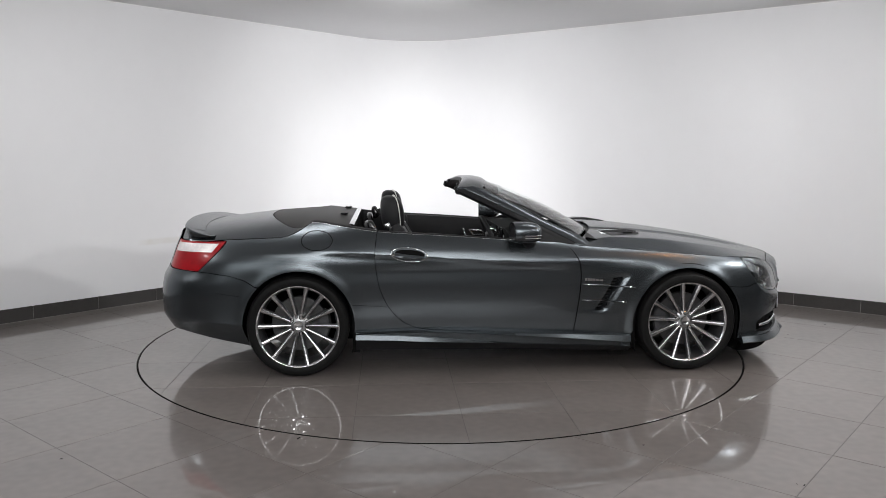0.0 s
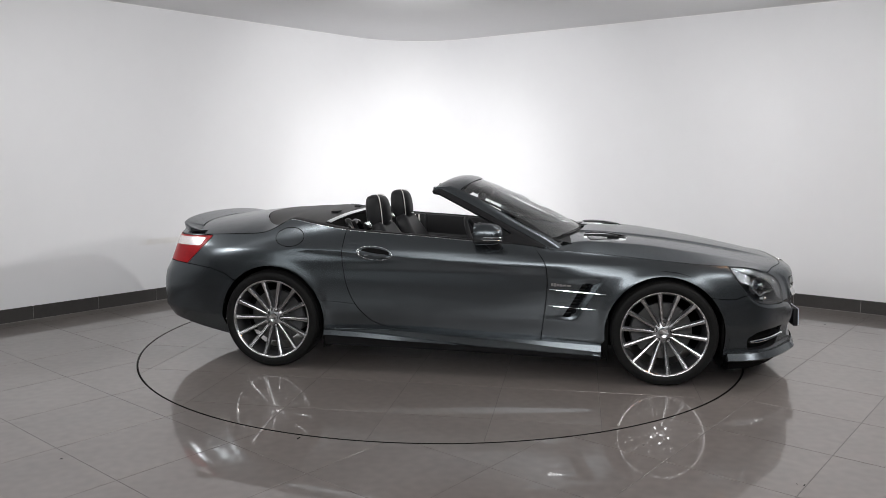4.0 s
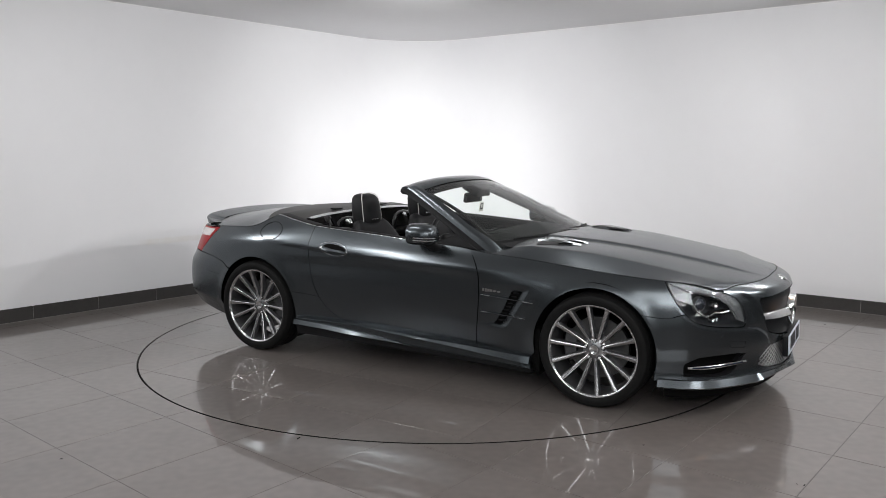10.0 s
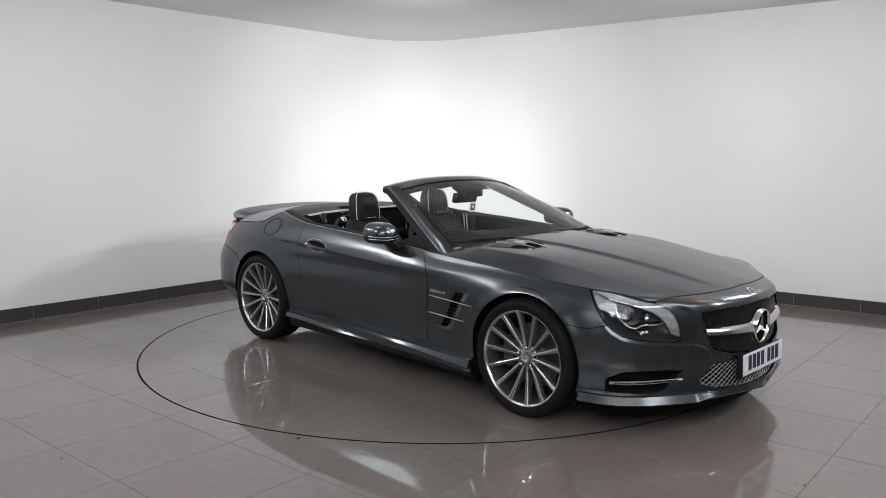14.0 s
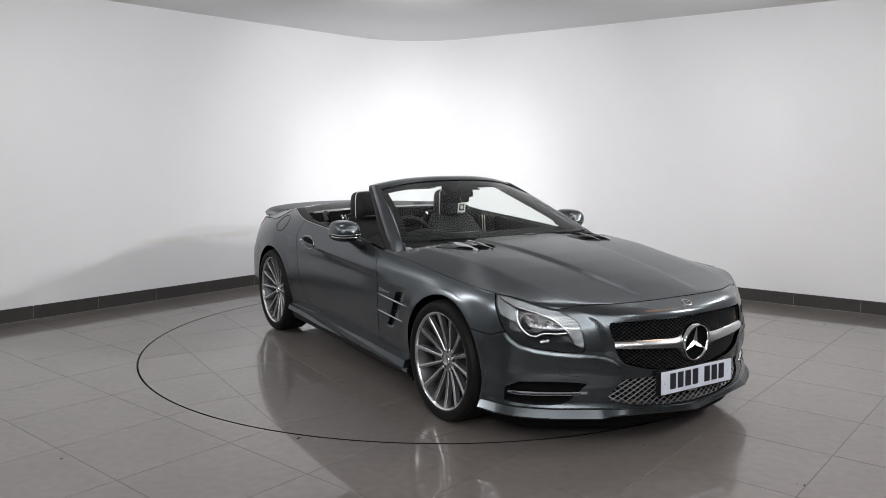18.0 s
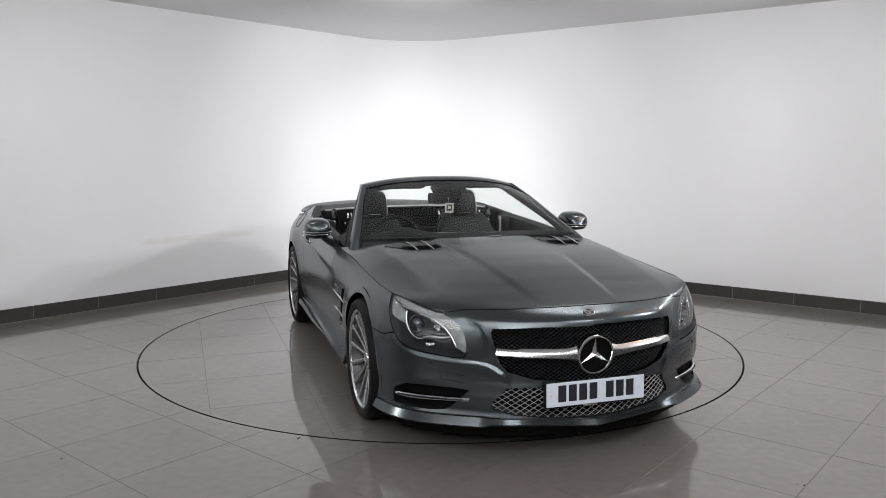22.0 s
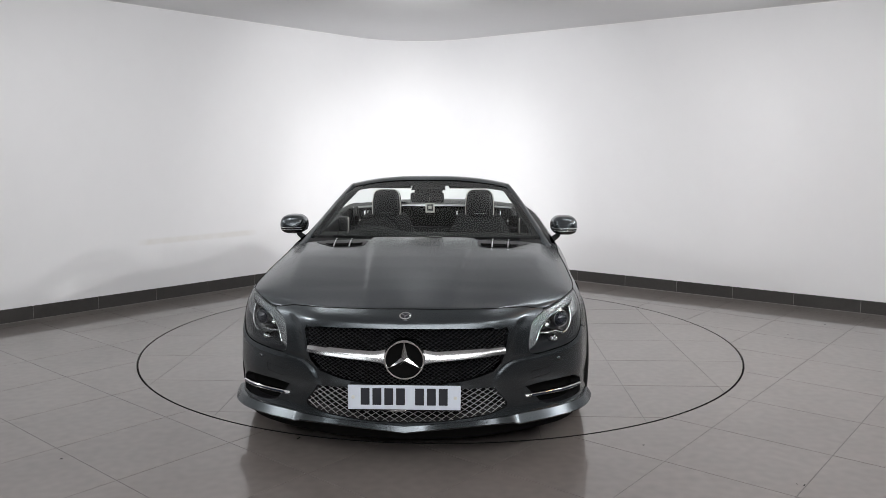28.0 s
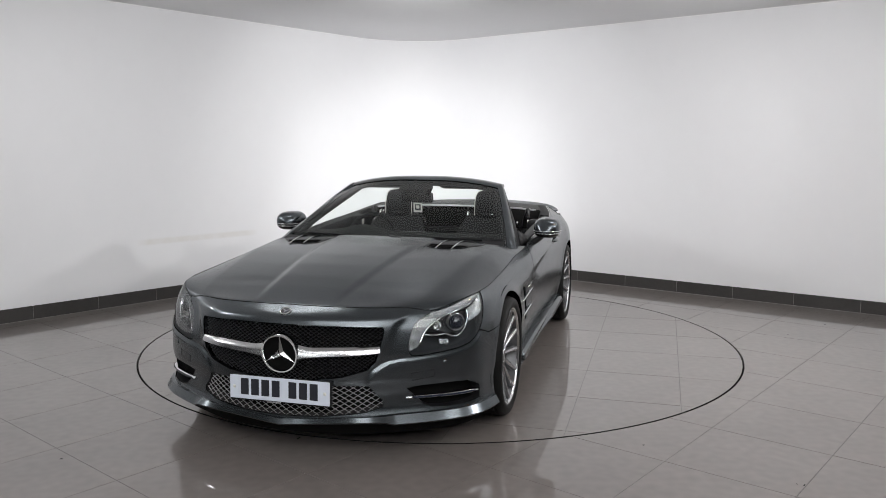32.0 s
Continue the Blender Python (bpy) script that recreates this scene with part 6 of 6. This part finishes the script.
        for (xa, za), (xb, zb) in (((0.874, 0.597), (1.226, 0.574)), ((0.868, 0.491), (1.172, 0.474))):
            rows = []
            pa, pb = on_skin(s_of("x", xa), za, -0.003), on_skin(s_of("x", xb), zb, -0.003)
            for k in range(13):
                a = k / 12
                h = 0.0042 * (1 - 0.75 * abs(2 * a - 1) ** 3)
                c = pa.lerp(pb, a)
                rows.append([tuple(c + Vector((0, -o, q * h))) for q, o in ((-1, -0.002), (-0.5, 0.005), (0.6, 0.004), (1, -0.002), (0, -0.007))])
            part("chrome_bar", mir(loft("chrome_bar", rows, M_CHROME, closed_v=True, caps=True, angle=40)), vent)
        # small unreadable badge as bars
        x = 0.885
        for w, h in ((0.018, 0.020), (0.016, 0.024), (0.020, 0.018), (0.018, 0.018), (0.026, 0.012), (0.030, 0.010)):
            s0_, s1_ = s_of("x", x), s_of("x", x + w * 0.8)
            rows = [[tuple(on_skin(s, 0.628 - (x - 0.885) * 0.06 + q * h / 2, d)) for q, d in ((-1, 0.001), (-0.9, -0.004), (0.9, -0.004), (1, 0.001))] for s in (s0_, s1_)]
            part("badge_bar", mir(loft("badge_bar", rows, M_CHROME, closed_v=True, caps=True, angle=30)), car)
            x += w
        if side > 0:
            ring = [on_skin(s, z, -0.0003) for s, z in skin_ellipse(-0.866, 0.890, 0.100, 0.060, n=48)]
            part("fuel_flap", tube("fuel_flap", ring + ring[:1], 0.0022, M_GAP, 6), car, "round fuel flap seam")
        # dark shut lines: sill joint, boot lid; the rear bumper's crease has its shade drawn as a dark line
        for name, q, w in (("sill_joint", [(3.775, 0.471), (3.70, 0.468), (3.54, 0.456)], 0.0013),
                           ("boot_joint", [(s, float(z_top(s)) - 0.001) for s in np.linspace(s_of("x", -0.93), s_of("x", -1.56), 22)], 0.0024),
                           ("crease_shade", [(4.66, 0.556), (4.58, 0.545), (4.50, 0.536)], 0.0010)):
            part(name, mir(tube(name, [on_skin(s, z, -0.0002) for s, z in along(q, 20)], w, M_GAP, 6)), car)
        part("wing_joint", mir(tube("wing_joint", [on_skin(s, float(z_top(s)) + 0.0005, 0.0008) for s in np.linspace(1.16, s_of("x", 0.81), 60)], 0.0017, M_GAP, 6)), car)
        # mirror
        build_mirror(door, mir)
    q = [(s, float(z_top(abs(s))) + 0.0005) for s in np.linspace(-0.75, 0.75, 61)]
    part("bonnet_joint", tube("bonnet_joint", [on_skin(s, z, 0.0005) for s, z in q], 0.0024, M_GAP, 6), car)
    # parking-sensor squares and tow cover seams on the nose
    for side in (1, -1):
        mir = (lambda me: me) if side > 0 else mirrored
        q = sx((("f", 0.70), 0.432), (("f", 0.60), 0.420), (("f", 0.605), 0.385), (("f", 0.695), 0.397))
        ring = [on_skin(s, z, -0.0002) for s, z in q]
        part("washer_cover", mir(tube("washer_cover", ring + ring[:1], 0.0011, M_GAP, 5)), car)
        for w, z in ((0.74, 0.46),):
            c = on_skin(s_of("f", w), z, -0.001)
            me = lathe("parking_sensor", [(0.0, -0.002), (0.010, -0.0015), (0.012, 0.002)], M_PAINT, 16)
            me.transform(Matrix.Translation(c) @ Matrix.Rotation(radians(50), 4, "Z"))
            part("parking_sensor", mir(me), car)


def build_mirror(door, mir):
    C = Vector((0.472, -0.964, 0.941))
    rows = []
    nu, nv = 15, 28
    for i in range(nu):
        a = i / (nu - 1)
        # from the flat glass side (rear) to the rounded front
        x = -0.078 + 0.202 * a
        k = max(1 - (max(0, a - 0.12) / 0.88) ** 4.0, 0.0) ** 0.5 if a > 0.12 else 0.93 + 0.07 * (a / 0.12) ** 0.5
        row = []
        for j in range(nv):
            t = 2 * math.pi * j / nv
            c, s = math.cos(t), math.sin(t)
            y = 0.092 * k * math.copysign(abs(c) ** 0.72, c)
            z = (0.074 if s > 0 else 0.062) * k * math.copysign(abs(s) ** 0.78, s)
            row.append(C + Vector((x - 0.35 * y * 0.3 - 0.02 * (1 - k), y + 0.012 * (1 - k), z - 0.006 * (1 - k))))
        rows.append(row)
    mirror = part("wing_mirror", mir(loft("wing_mirror", rows, M_PAINT, closed_v=True, caps=True, angle=50)), door, "satin grey wing mirror with indicator strip")
    # glass
    g = [p.lerp(sum(rows[0], Vector()) / nv, 0.06) + Vector((-0.002, 0, 0)) for p in rows[0]]
    part("mirror_glass", mir(mesh("mirror_glass", g, [tuple(range(nv))], M_CHROME, False)), mirror)
    # black lower shell, indicator strips
    low = []
    for i in range(2, nu - 1):
        r = rows[i]
        m = sum(r, Vector()) / nv
        low.append([m + (r[j % nv] - m) * 1.012 for j in range(17, 27)])
    part("lower_shell", mir(loft("lower_shell", low, M_GLOSS, angle=60)), mirror)
    for zl in (-0.010, -0.026):
        line = []
        for i, side_ in [(i, -1) for i in range(4, nu)] + [(i, 1) for i in range(nu - 1, 9, -1)]:
            a = i / (nu - 1)
            k = max(1 - (max(0, a - 0.12) / 0.88) ** 4.0, 0.0) ** 0.5
            s = (abs(zl) / (0.062 * k)) ** (1 / 0.78) if k > 0.02 else 9
            if s < 0.97:
                y = side_ * 0.092 * k * (1 - s * s) ** 0.36
                line.append(C + Vector((-0.078 + 0.202 * a - 0.105 * y - 0.02 * (1 - k), y * 1.01 + 0.012 * (1 - k), zl - 0.006 * (1 - k))))
        part("indicator_strip", mir(tube("indicator_strip", catmull(line, 2), 0.0030, M_CHROME, 6)), mirror)
    # stalk
    sec = []
    for k in range(7):
        a = k / 6
        p = Vector((0.500, -0.935, 0.888)).lerp(Vector((0.535, -0.868, 0.842)), a)
        w, h = 0.046 - 0.006 * a, 0.020 + 0.010 * a
        sec.append([p + Vector((w * math.cos(t), 0.3 * h * math.cos(t), h * math.sin(t))) for t in [2 * math.pi * j / 14 for j in range(14)]])
    part("mirror_stalk", mir(loft("mirror_stalk", sec, M_TRIM, closed_v=True, caps=True, angle=60)), mirror)
    corner = [(0.50, -0.838, 0.886), (0.80, -0.848, 0.858), (0.62, -0.790, 0.935)]
    v = [Vector(p) for p in corner] + [Vector(p) + Vector((0, 0.03, -0.004)) for p in corner]
    part("window_corner", mir(mesh("window_corner", v, [(0, 1, 2), (5, 4, 3), (0, 3, 4, 1), (1, 4, 5, 2), (2, 5, 3, 0)], M_TRIM, False)), door)


build_flank()


def bonnet_z(x, y):
    E = edge_tables(0.0, s_of("x", 0.70))
    ye, ze = float(np.interp(x, E[::-1, 0], -E[::-1, 1])), float(np.interp(x, E[::-1, 0], E[::-1, 2]))
    return bonnet_height(x, y, ye - 0.004, ze)


def build_bonnet_vents():
    for side in (1, -1):
        def at(a, b, up=0.0025):
            """a runs from the rear edge forward, b from the outer end inward."""
            y0, y1 = -0.675 + 0.115 * a ** 1.3, -0.345 - 0.005 * a
            y = y0 + (y1 - y0) * b
            x = 1.095 + 0.255 * a - 0.05 * abs(2 * b - 1) ** 2 * a + 0.03 * (1 - a) * abs(2 * b - 1)
            return (x, side * y, bonnet_z(x, y) + up)
        # dark sheet over the uncut bonnet, the shade of the painted recess
        rows = [[at(i / 12, j / 12) for j in range(13)] for i in range(13)]
        vent = part("bonnet_vent", loft("bonnet_vent", rows, M_VENT_SHADE, flip=side < 0), car, "bonnet vent shaded by dark sheets, with black slats and two silver fins")
        # blacker sheet for the unlit throat between the slats
        rows = [[at(0.58 + 0.40 * i / 5, 0.06 + 0.88 * j / 12, 0.0045) for j in range(13)] for i in range(6)]
        part("throat_shade", loft("throat_shade", rows, M_VENT, flip=side < 0), vent)
        for k in range(17):
            b = 0.09 + 0.82 * k / 16
            r = []
            for i in range(4):
                p = Vector(at(0.60 + 0.36 * i / 3, b, 0.0045))
                r.append([p + Vector((0, -0.0022, 0)), p + Vector((0, -0.001, 0.004)), p + Vector((0, 0.001, 0.004)), p + Vector((0, 0.0022, 0))])
            part("vent_slat", loft("vent_slat", r, M_UNDER, closed_v=True, caps=True, angle=30), vent)
        for (xa, ya), (xb, yb) in (((1.085, -0.545), (1.365, -0.525)), ((1.090, -0.445), (1.375, -0.430))):
            r = []
            for k in range(15):
                a = k / 14
                x, y = xa + (xb - xa) * a, ya + (yb - ya) * a
                z = 0.5 * (bonnet_z(x - 0.04, y) + bonnet_z(x + 0.04, y))
                h = 0.006 + 0.015 * math.sin(math.pi * min(a * 0.75 + 0.18, 1)) ** 1.2
                w = 0.0060
                r.append([(x, side * (y + w), z - 0.012), (x, side * (y + w * 0.6), z + h), (x, side * (y - w * 0.6), z + h), (x, side * (y - w), z - 0.012)])
            part("vent_fin", loft("vent_fin", r, M_CHROME, closed_v=True, caps=True, angle=30, flip=side < 0), vent)


# shade of the vent recess as a dark colour
M_VENT_SHADE = material("vent_recess_shade", (0.022, 0.022, 0.024), 0.4, spec=0.2)
build_bonnet_vents()


# ---------------------------------------------------------------- car: cabin
def cushion(name, rows, mat, angle=70):
    return loft(name, rows, mat, closed_v=True, caps=True, angle=angle)


def seat_meshes():
    """One seat round its centre line: cushion, backrest with bolsters, headrest with pale piping."""
    out = []
    # backrest, from the cushion up to the shoulders
    rows = []
    for k in range(13):
        a = k / 12
        cx, cz = -0.13 - 0.26 * a, 0.46 + 0.49 * a
        w = 0.245 + 0.02 * math.sin(math.pi * a) - 0.075 * max(0, a - 0.62) / 0.38
        th = 0.075 - 0.020 * a
        if k in (0, 12):
            th, w = th * 0.6, w * 0.93
        row = []
        for j in range(24):
            t = 2 * math.pi * j / 24
            c, s = math.cos(t), math.sin(t)
            y = w * math.copysign(abs(c) ** 0.55, c)
            d = th * math.copysign(abs(s) ** 0.7, s)
            bol = 0.045 * max(0, abs(y) / w - 0.55) / 0.45 * (1 - 0.6 * a) if s > 0 else 0
            row.append((cx + (d + bol) * 0.90, y, cz + (d + bol) * 0.44))
        rows.append(row)
    out.append(("backrest", cushion("backrest", rows, M_LEATHER), ""))
    rows = []
    for k in range(11):
        a = k / 10
        x = -0.22 + 0.50 * a
        w = 0.25 - 0.02 * a
        th = 0.07
        if k in (0, 10):
            th, w = 0.035, w * 0.93
        row = []
        for j in range(24):
            t = 2 * math.pi * j / 24
            c, s = math.cos(t), math.sin(t)
            y = w * math.copysign(abs(c) ** 0.5, c)
            bol = 0.035 * max(0, abs(y) / w - 0.6) / 0.4 if s > 0 else 0
            row.append((x, y, 0.47 + 0.04 * a + th * math.copysign(abs(s) ** 0.7, s) + bol))
        rows.append(row)
    out.append(("cushion", cushion("cushion", rows, M_LEATHER), ""))
    out.append(("seat_base", rbox("seat_base", 0.46, 0.42, 0.14, 0.03, M_TRIM, m=pose(0.02, 0, 0.35)), ""))
    # headrest
    rows = []
    H = [(0.0, 0.70, 0.55), (0.06, 0.92, 0.85), (0.18, 1.0, 1.0), (0.45, 1.02, 1.05), (0.70, 0.98, 1.0), (0.86, 0.91, 0.90), (0.95, 0.76, 0.72), (1.0, 0.46, 0.36)]
    for a, kw, kt in H:
        cx, cz = -0.395 - 0.025 * a, 0.915 + 0.235 * a
        row = []
        for j in range(28):
            t = 2 * math.pi * j / 28
            c, s = math.cos(t), math.sin(t)
            row.append((cx + 0.080 * kt * math.copysign(abs(s) ** 0.8, s) + 0.01 * kt, 0.118 * kw * math.copysign(abs(c) ** 0.65, c), cz))
        rows.append(row)
    out.append(("headrest", cushion("headrest", rows, M_LEATHER), ""))
    line = []
    for sgn in (1, -1):
        seq = H[1:] if sgn > 0 else H[1:][::-1]
        for a, kw, kt in seq:
            cx, cz = -0.395 - 0.025 * a, 0.915 + 0.235 * a
            y = 0.118 * kw * 0.945
            line.append((cx + 0.046 * kt + 0.012, sgn * y, cz + (0.003 if a > 0.9 else 0)))
    out.append(("headrest_piping", tube("headrest_piping", [tuple(p) for p in catmull(line, 4)], 0.0030, M_PIPE, 8), "thin white piping"))
    out.append(("seat_back_bar", rbox("seat_back_bar", 0.012, 0.10, 0.006, 0.002, M_SILVER, 1, m=pose(-0.310, 0, 0.965)), ""))
    out.append(("belt_guide", rbox("belt_guide", 0.035, 0.02, 0.045, 0.007, M_SILVER, 2, m=pose(-0.43, -0.185, 0.95, 0, -25, 0)), "satin silver belt guide"))
    return out


def build_cabin():
    # tub
    part("cabin_floor", rbox("cabin_floor", 1.62, 1.56, 0.06, 0.02, M_CARPET, m=pose(0.12, 0, 0.27)), car)
    part("tunnel", rbox("tunnel", 1.35, 0.24, 0.30, 0.05, M_DASH, m=pose(0.10, 0, 0.40)), car)
    part("console_top", rbox("console_top", 0.70, 0.20, 0.035, 0.012, M_GLOSS, m=pose(0.22, 0, 0.565, 0, -4, 0)), car)
    part("armrest", rbox("armrest", 0.30, 0.21, 0.09, 0.03, M_LEATHER, m=pose(-0.26, 0, 0.595)), car)
    # rear bulkhead behind the seats
    part("bulkhead", rbox("bulkhead", 0.06, 1.50, 0.72, 0.02, M_CARPET, m=pose(-0.655, 0, 0.62)), car)
    part("rear_shelf", rbox("rear_shelf", 0.16, 1.44, 0.05, 0.02, M_LEATHER, m=pose(-0.60, 0, 0.80)), car)
    for y in (-0.38, 0.38):
        rows = []
        for k in range(9):
            a = k / 8
            t = math.pi * a
            rows.append((-0.555, y - 0.15 * math.cos(t), 0.82 + 0.13 * math.sin(t) ** 0.7))
        part("roll_hoop", tube("roll_hoop", rows, 0.026, M_GLOSS, 12), car)
    # side linings
    for side in (1, -1):
        rows = []
        for s in np.linspace(s_of("x", 0.80), s_of("x", -0.64), 24):
            p = on_skin(s, float(z_top(s)), 0.0)
            z = p.z
            yb = -p.y
            rows.append([(p.x, -side * (yb - 0.055), z + 0.003), (p.x, -side * (yb - 0.085), z - 0.005), (p.x, -side * (yb - 0.10), z - 0.05), (p.x, -side * (yb - 0.085), z - 0.16),
                         (p.x, -side * (yb - 0.13), z - 0.20), (p.x, -side * (yb - 0.13), z - 0.25), (p.x, -side * (yb - 0.07), z - 0.32), (p.x, -side * 0.80, 0.27), (p.x, -side * 0.84, 0.27)])
        lining = part("door_lining", loft("door_lining", rows, M_LEATHER, angle=50, flip=side < 0), car)
        part("pull_trim", tube("pull_trim", catmull([(0.235, -side * 0.772, 0.803), (0.252, -side * 0.770, 0.755), (0.275, -side * 0.770, 0.731), (0.34, -side * 0.770, 0.724), (0.44, -side * 0.772, 0.722)], 4), 0.0105, M_SILVER, 8), lining)
        outline = [(0.29, 0.790), (0.40, 0.784), (0.42, 0.750), (0.325, 0.746)]
        v = [(x, -side * 0.766, z) for x, z in outline]
        part("switch_panel", tube("switch_panel", [Vector(p) for p in v] + [Vector(v[0])], 0.006, M_SILVER, 8), lining)
        pad = part("door_bolster", rbox("door_bolster", 0.17, 0.09, 0.17, 0.03, M_LEATHER, 3, m=pose(-0.33, -side * 0.742, 0.845)), lining)
        for dx in (-0.012, 0.020):
            part("pale_stripe", rbox("pale_stripe", 0.012, 0.006, 0.135, 0.002, M_PIPE, 1, m=pose(-0.315 + dx, -side * 0.697, 0.858, 0, -6, 0)), pad)
        part("belt_buckle", rbox("belt_buckle", 0.034, 0.014, 0.046, 0.005, M_SILVER, 2, m=pose(-0.405, -side * 0.545, 0.950, 0, -30, 0)), car)
        part("belt_tongue", rbox("belt_tongue", 0.026, 0.012, 0.040, 0.004, M_SILVER, 2, m=pose(-0.358, -side * 0.606, 0.886, 0, 35, 0)), car)
        # belt
        path = [(-0.50, -side * 0.655, 0.98), (-0.46, -side * 0.63, 0.90), (-0.38, -side * 0.63, 0.72), (-0.30, -side * 0.64, 0.5)]
        rows = []
        for p in catmull(path, 5):
            rows.append([p + Vector((0.022, 0, 0.005)), p + Vector((-0.022, 0, -0.005))])
        part("seat_belt", loft("seat_belt", rows, M_TRIM), car)
        part("belt_tower", rbox("belt_tower", 0.07, 0.06, 0.10, 0.018, M_GLOSS, 3, m=pose(-0.515, -side * 0.66, 0.955, 0, -20, 0), taper=(0.6, 0.6)), car)
    # dashboard
    rows = []
    for i in range(41):
        y = -0.76 + 1.52 * i / 40
        q = 1 - (y / 0.76) ** 2
        hump = 0.042 * math.exp(-((y + 0.37) / 0.15) ** 2)
        xf = 0.885 + 0.13 * q
        xr = 0.43 + 0.02 * q - 0.03 * math.exp(-((y + 0.37) / 0.2) ** 2)
        rows.append([(xf, y, 0.865), (xf - 0.12, y, 0.882 + hump * 0.4), (0.62, y, 0.893 + hump), (xr + 0.06, y, 0.892 + hump), (xr + 0.01, y, 0.878 + hump * 0.9), (xr + 0.03, y, 0.83), (xr + 0.10, y, 0.78), (xr + 0.07, y, 0.70), (xr + 0.16, y, 0.55), (xr + 0.25, y, 0.45)])
    dash = part("dashboard", loft("dashboard", rows, M_DASH, angle=60), car)
    part("dash_trim", rbox("dash_trim", 0.02, 1.30, 0.05, 0.008, M_SILVER, 2, m=pose(0.478, 0, 0.80)), dash)
    for y in (-0.66, -0.10, 0.10, 0.66):
        part("air_vent", lathe("air_vent", [(0.0, 0.0), (0.030, -0.002), (0.036, -0.012), (0.046, -0.012), (0.050, 0.01)], M_CHROME, 28, 40), dash, m=pose(0.468, y, 0.805) @ Matrix.Rotation(radians(-90), 4, "Z"))
    part("screen", rbox("screen", 0.02, 0.26, 0.12, 0.01, M_GLOSS, 2, m=pose(0.455, 0, 0.83, 0, -12, 0)), dash)
    # steering wheel
    sw = Matrix.Translation((0.335, -0.375, 0.830)) @ Matrix.Rotation(radians(-24), 4, "Y") @ Matrix.Rotation(radians(-90), 4, "Z")
    ring = [(0.180 * math.cos(2 * math.pi * k / 48), 0.0, 0.180 * math.sin(2 * math.pi * k / 48)) for k in range(49)]
    me = tube("steering_wheel", ring, 0.0155, M_LEATHER, 12, ends=False)
    me.transform(sw)
    wheel = part("steering_wheel", me, car, "black leather steering wheel with silver spokes")
    me = rbox("wheel_boss", 0.15, 0.05, 0.13, 0.025, M_LEATHER, 3)
    me.transform(sw)
    part("wheel_boss", me, wheel)
    for a in (0, 180, 250, 290):
        c = Vector((math.cos(radians(a)), 0, math.sin(radians(a))))
        me = tube("wheel_spoke", [c * 0.05 + Vector((0, 0.01, 0)), c * 0.12, c * 0.172], [0.017, 0.012, 0.011], M_SILVER, 8)
        me.transform(sw)
        part("wheel_spoke", me, wheel)
    part("steering_column", tube("steering_column", [(0.35, -0.375, 0.822), (0.55, -0.375, 0.75)], 0.04, M_TRIM, 14), wheel)
    # seats
    for y in (-0.385, 0.375):
        seat = new("seat")
        seat.parent = car
        seat.matrix_local = pose(0.02, y, 0)
        tagged(seat, "black leather sports seat with thin white piping")
        for name, me, label in seat_parts:
            part(name, me, seat, label)


seat_parts = seat_meshes()
build_cabin()


# ---------------------------------------------------------------- what moves
def motions():
    times = [0, 0.1] + list(range(1, 32)) + [31.9, 32]
    spin = [(t, 3.7856 - 3.42583 * t) for t in times]
    walk(turntable, [(t, pose(0, 0, 0, 0, 0, a)) for t, a in spin])
    walk(car, [(t, pose(-OFF_Y * math.sin(radians(a)), OFF_Y * math.cos(radians(a)), 0, 0, 0, a)) for t, a in spin])


motions()
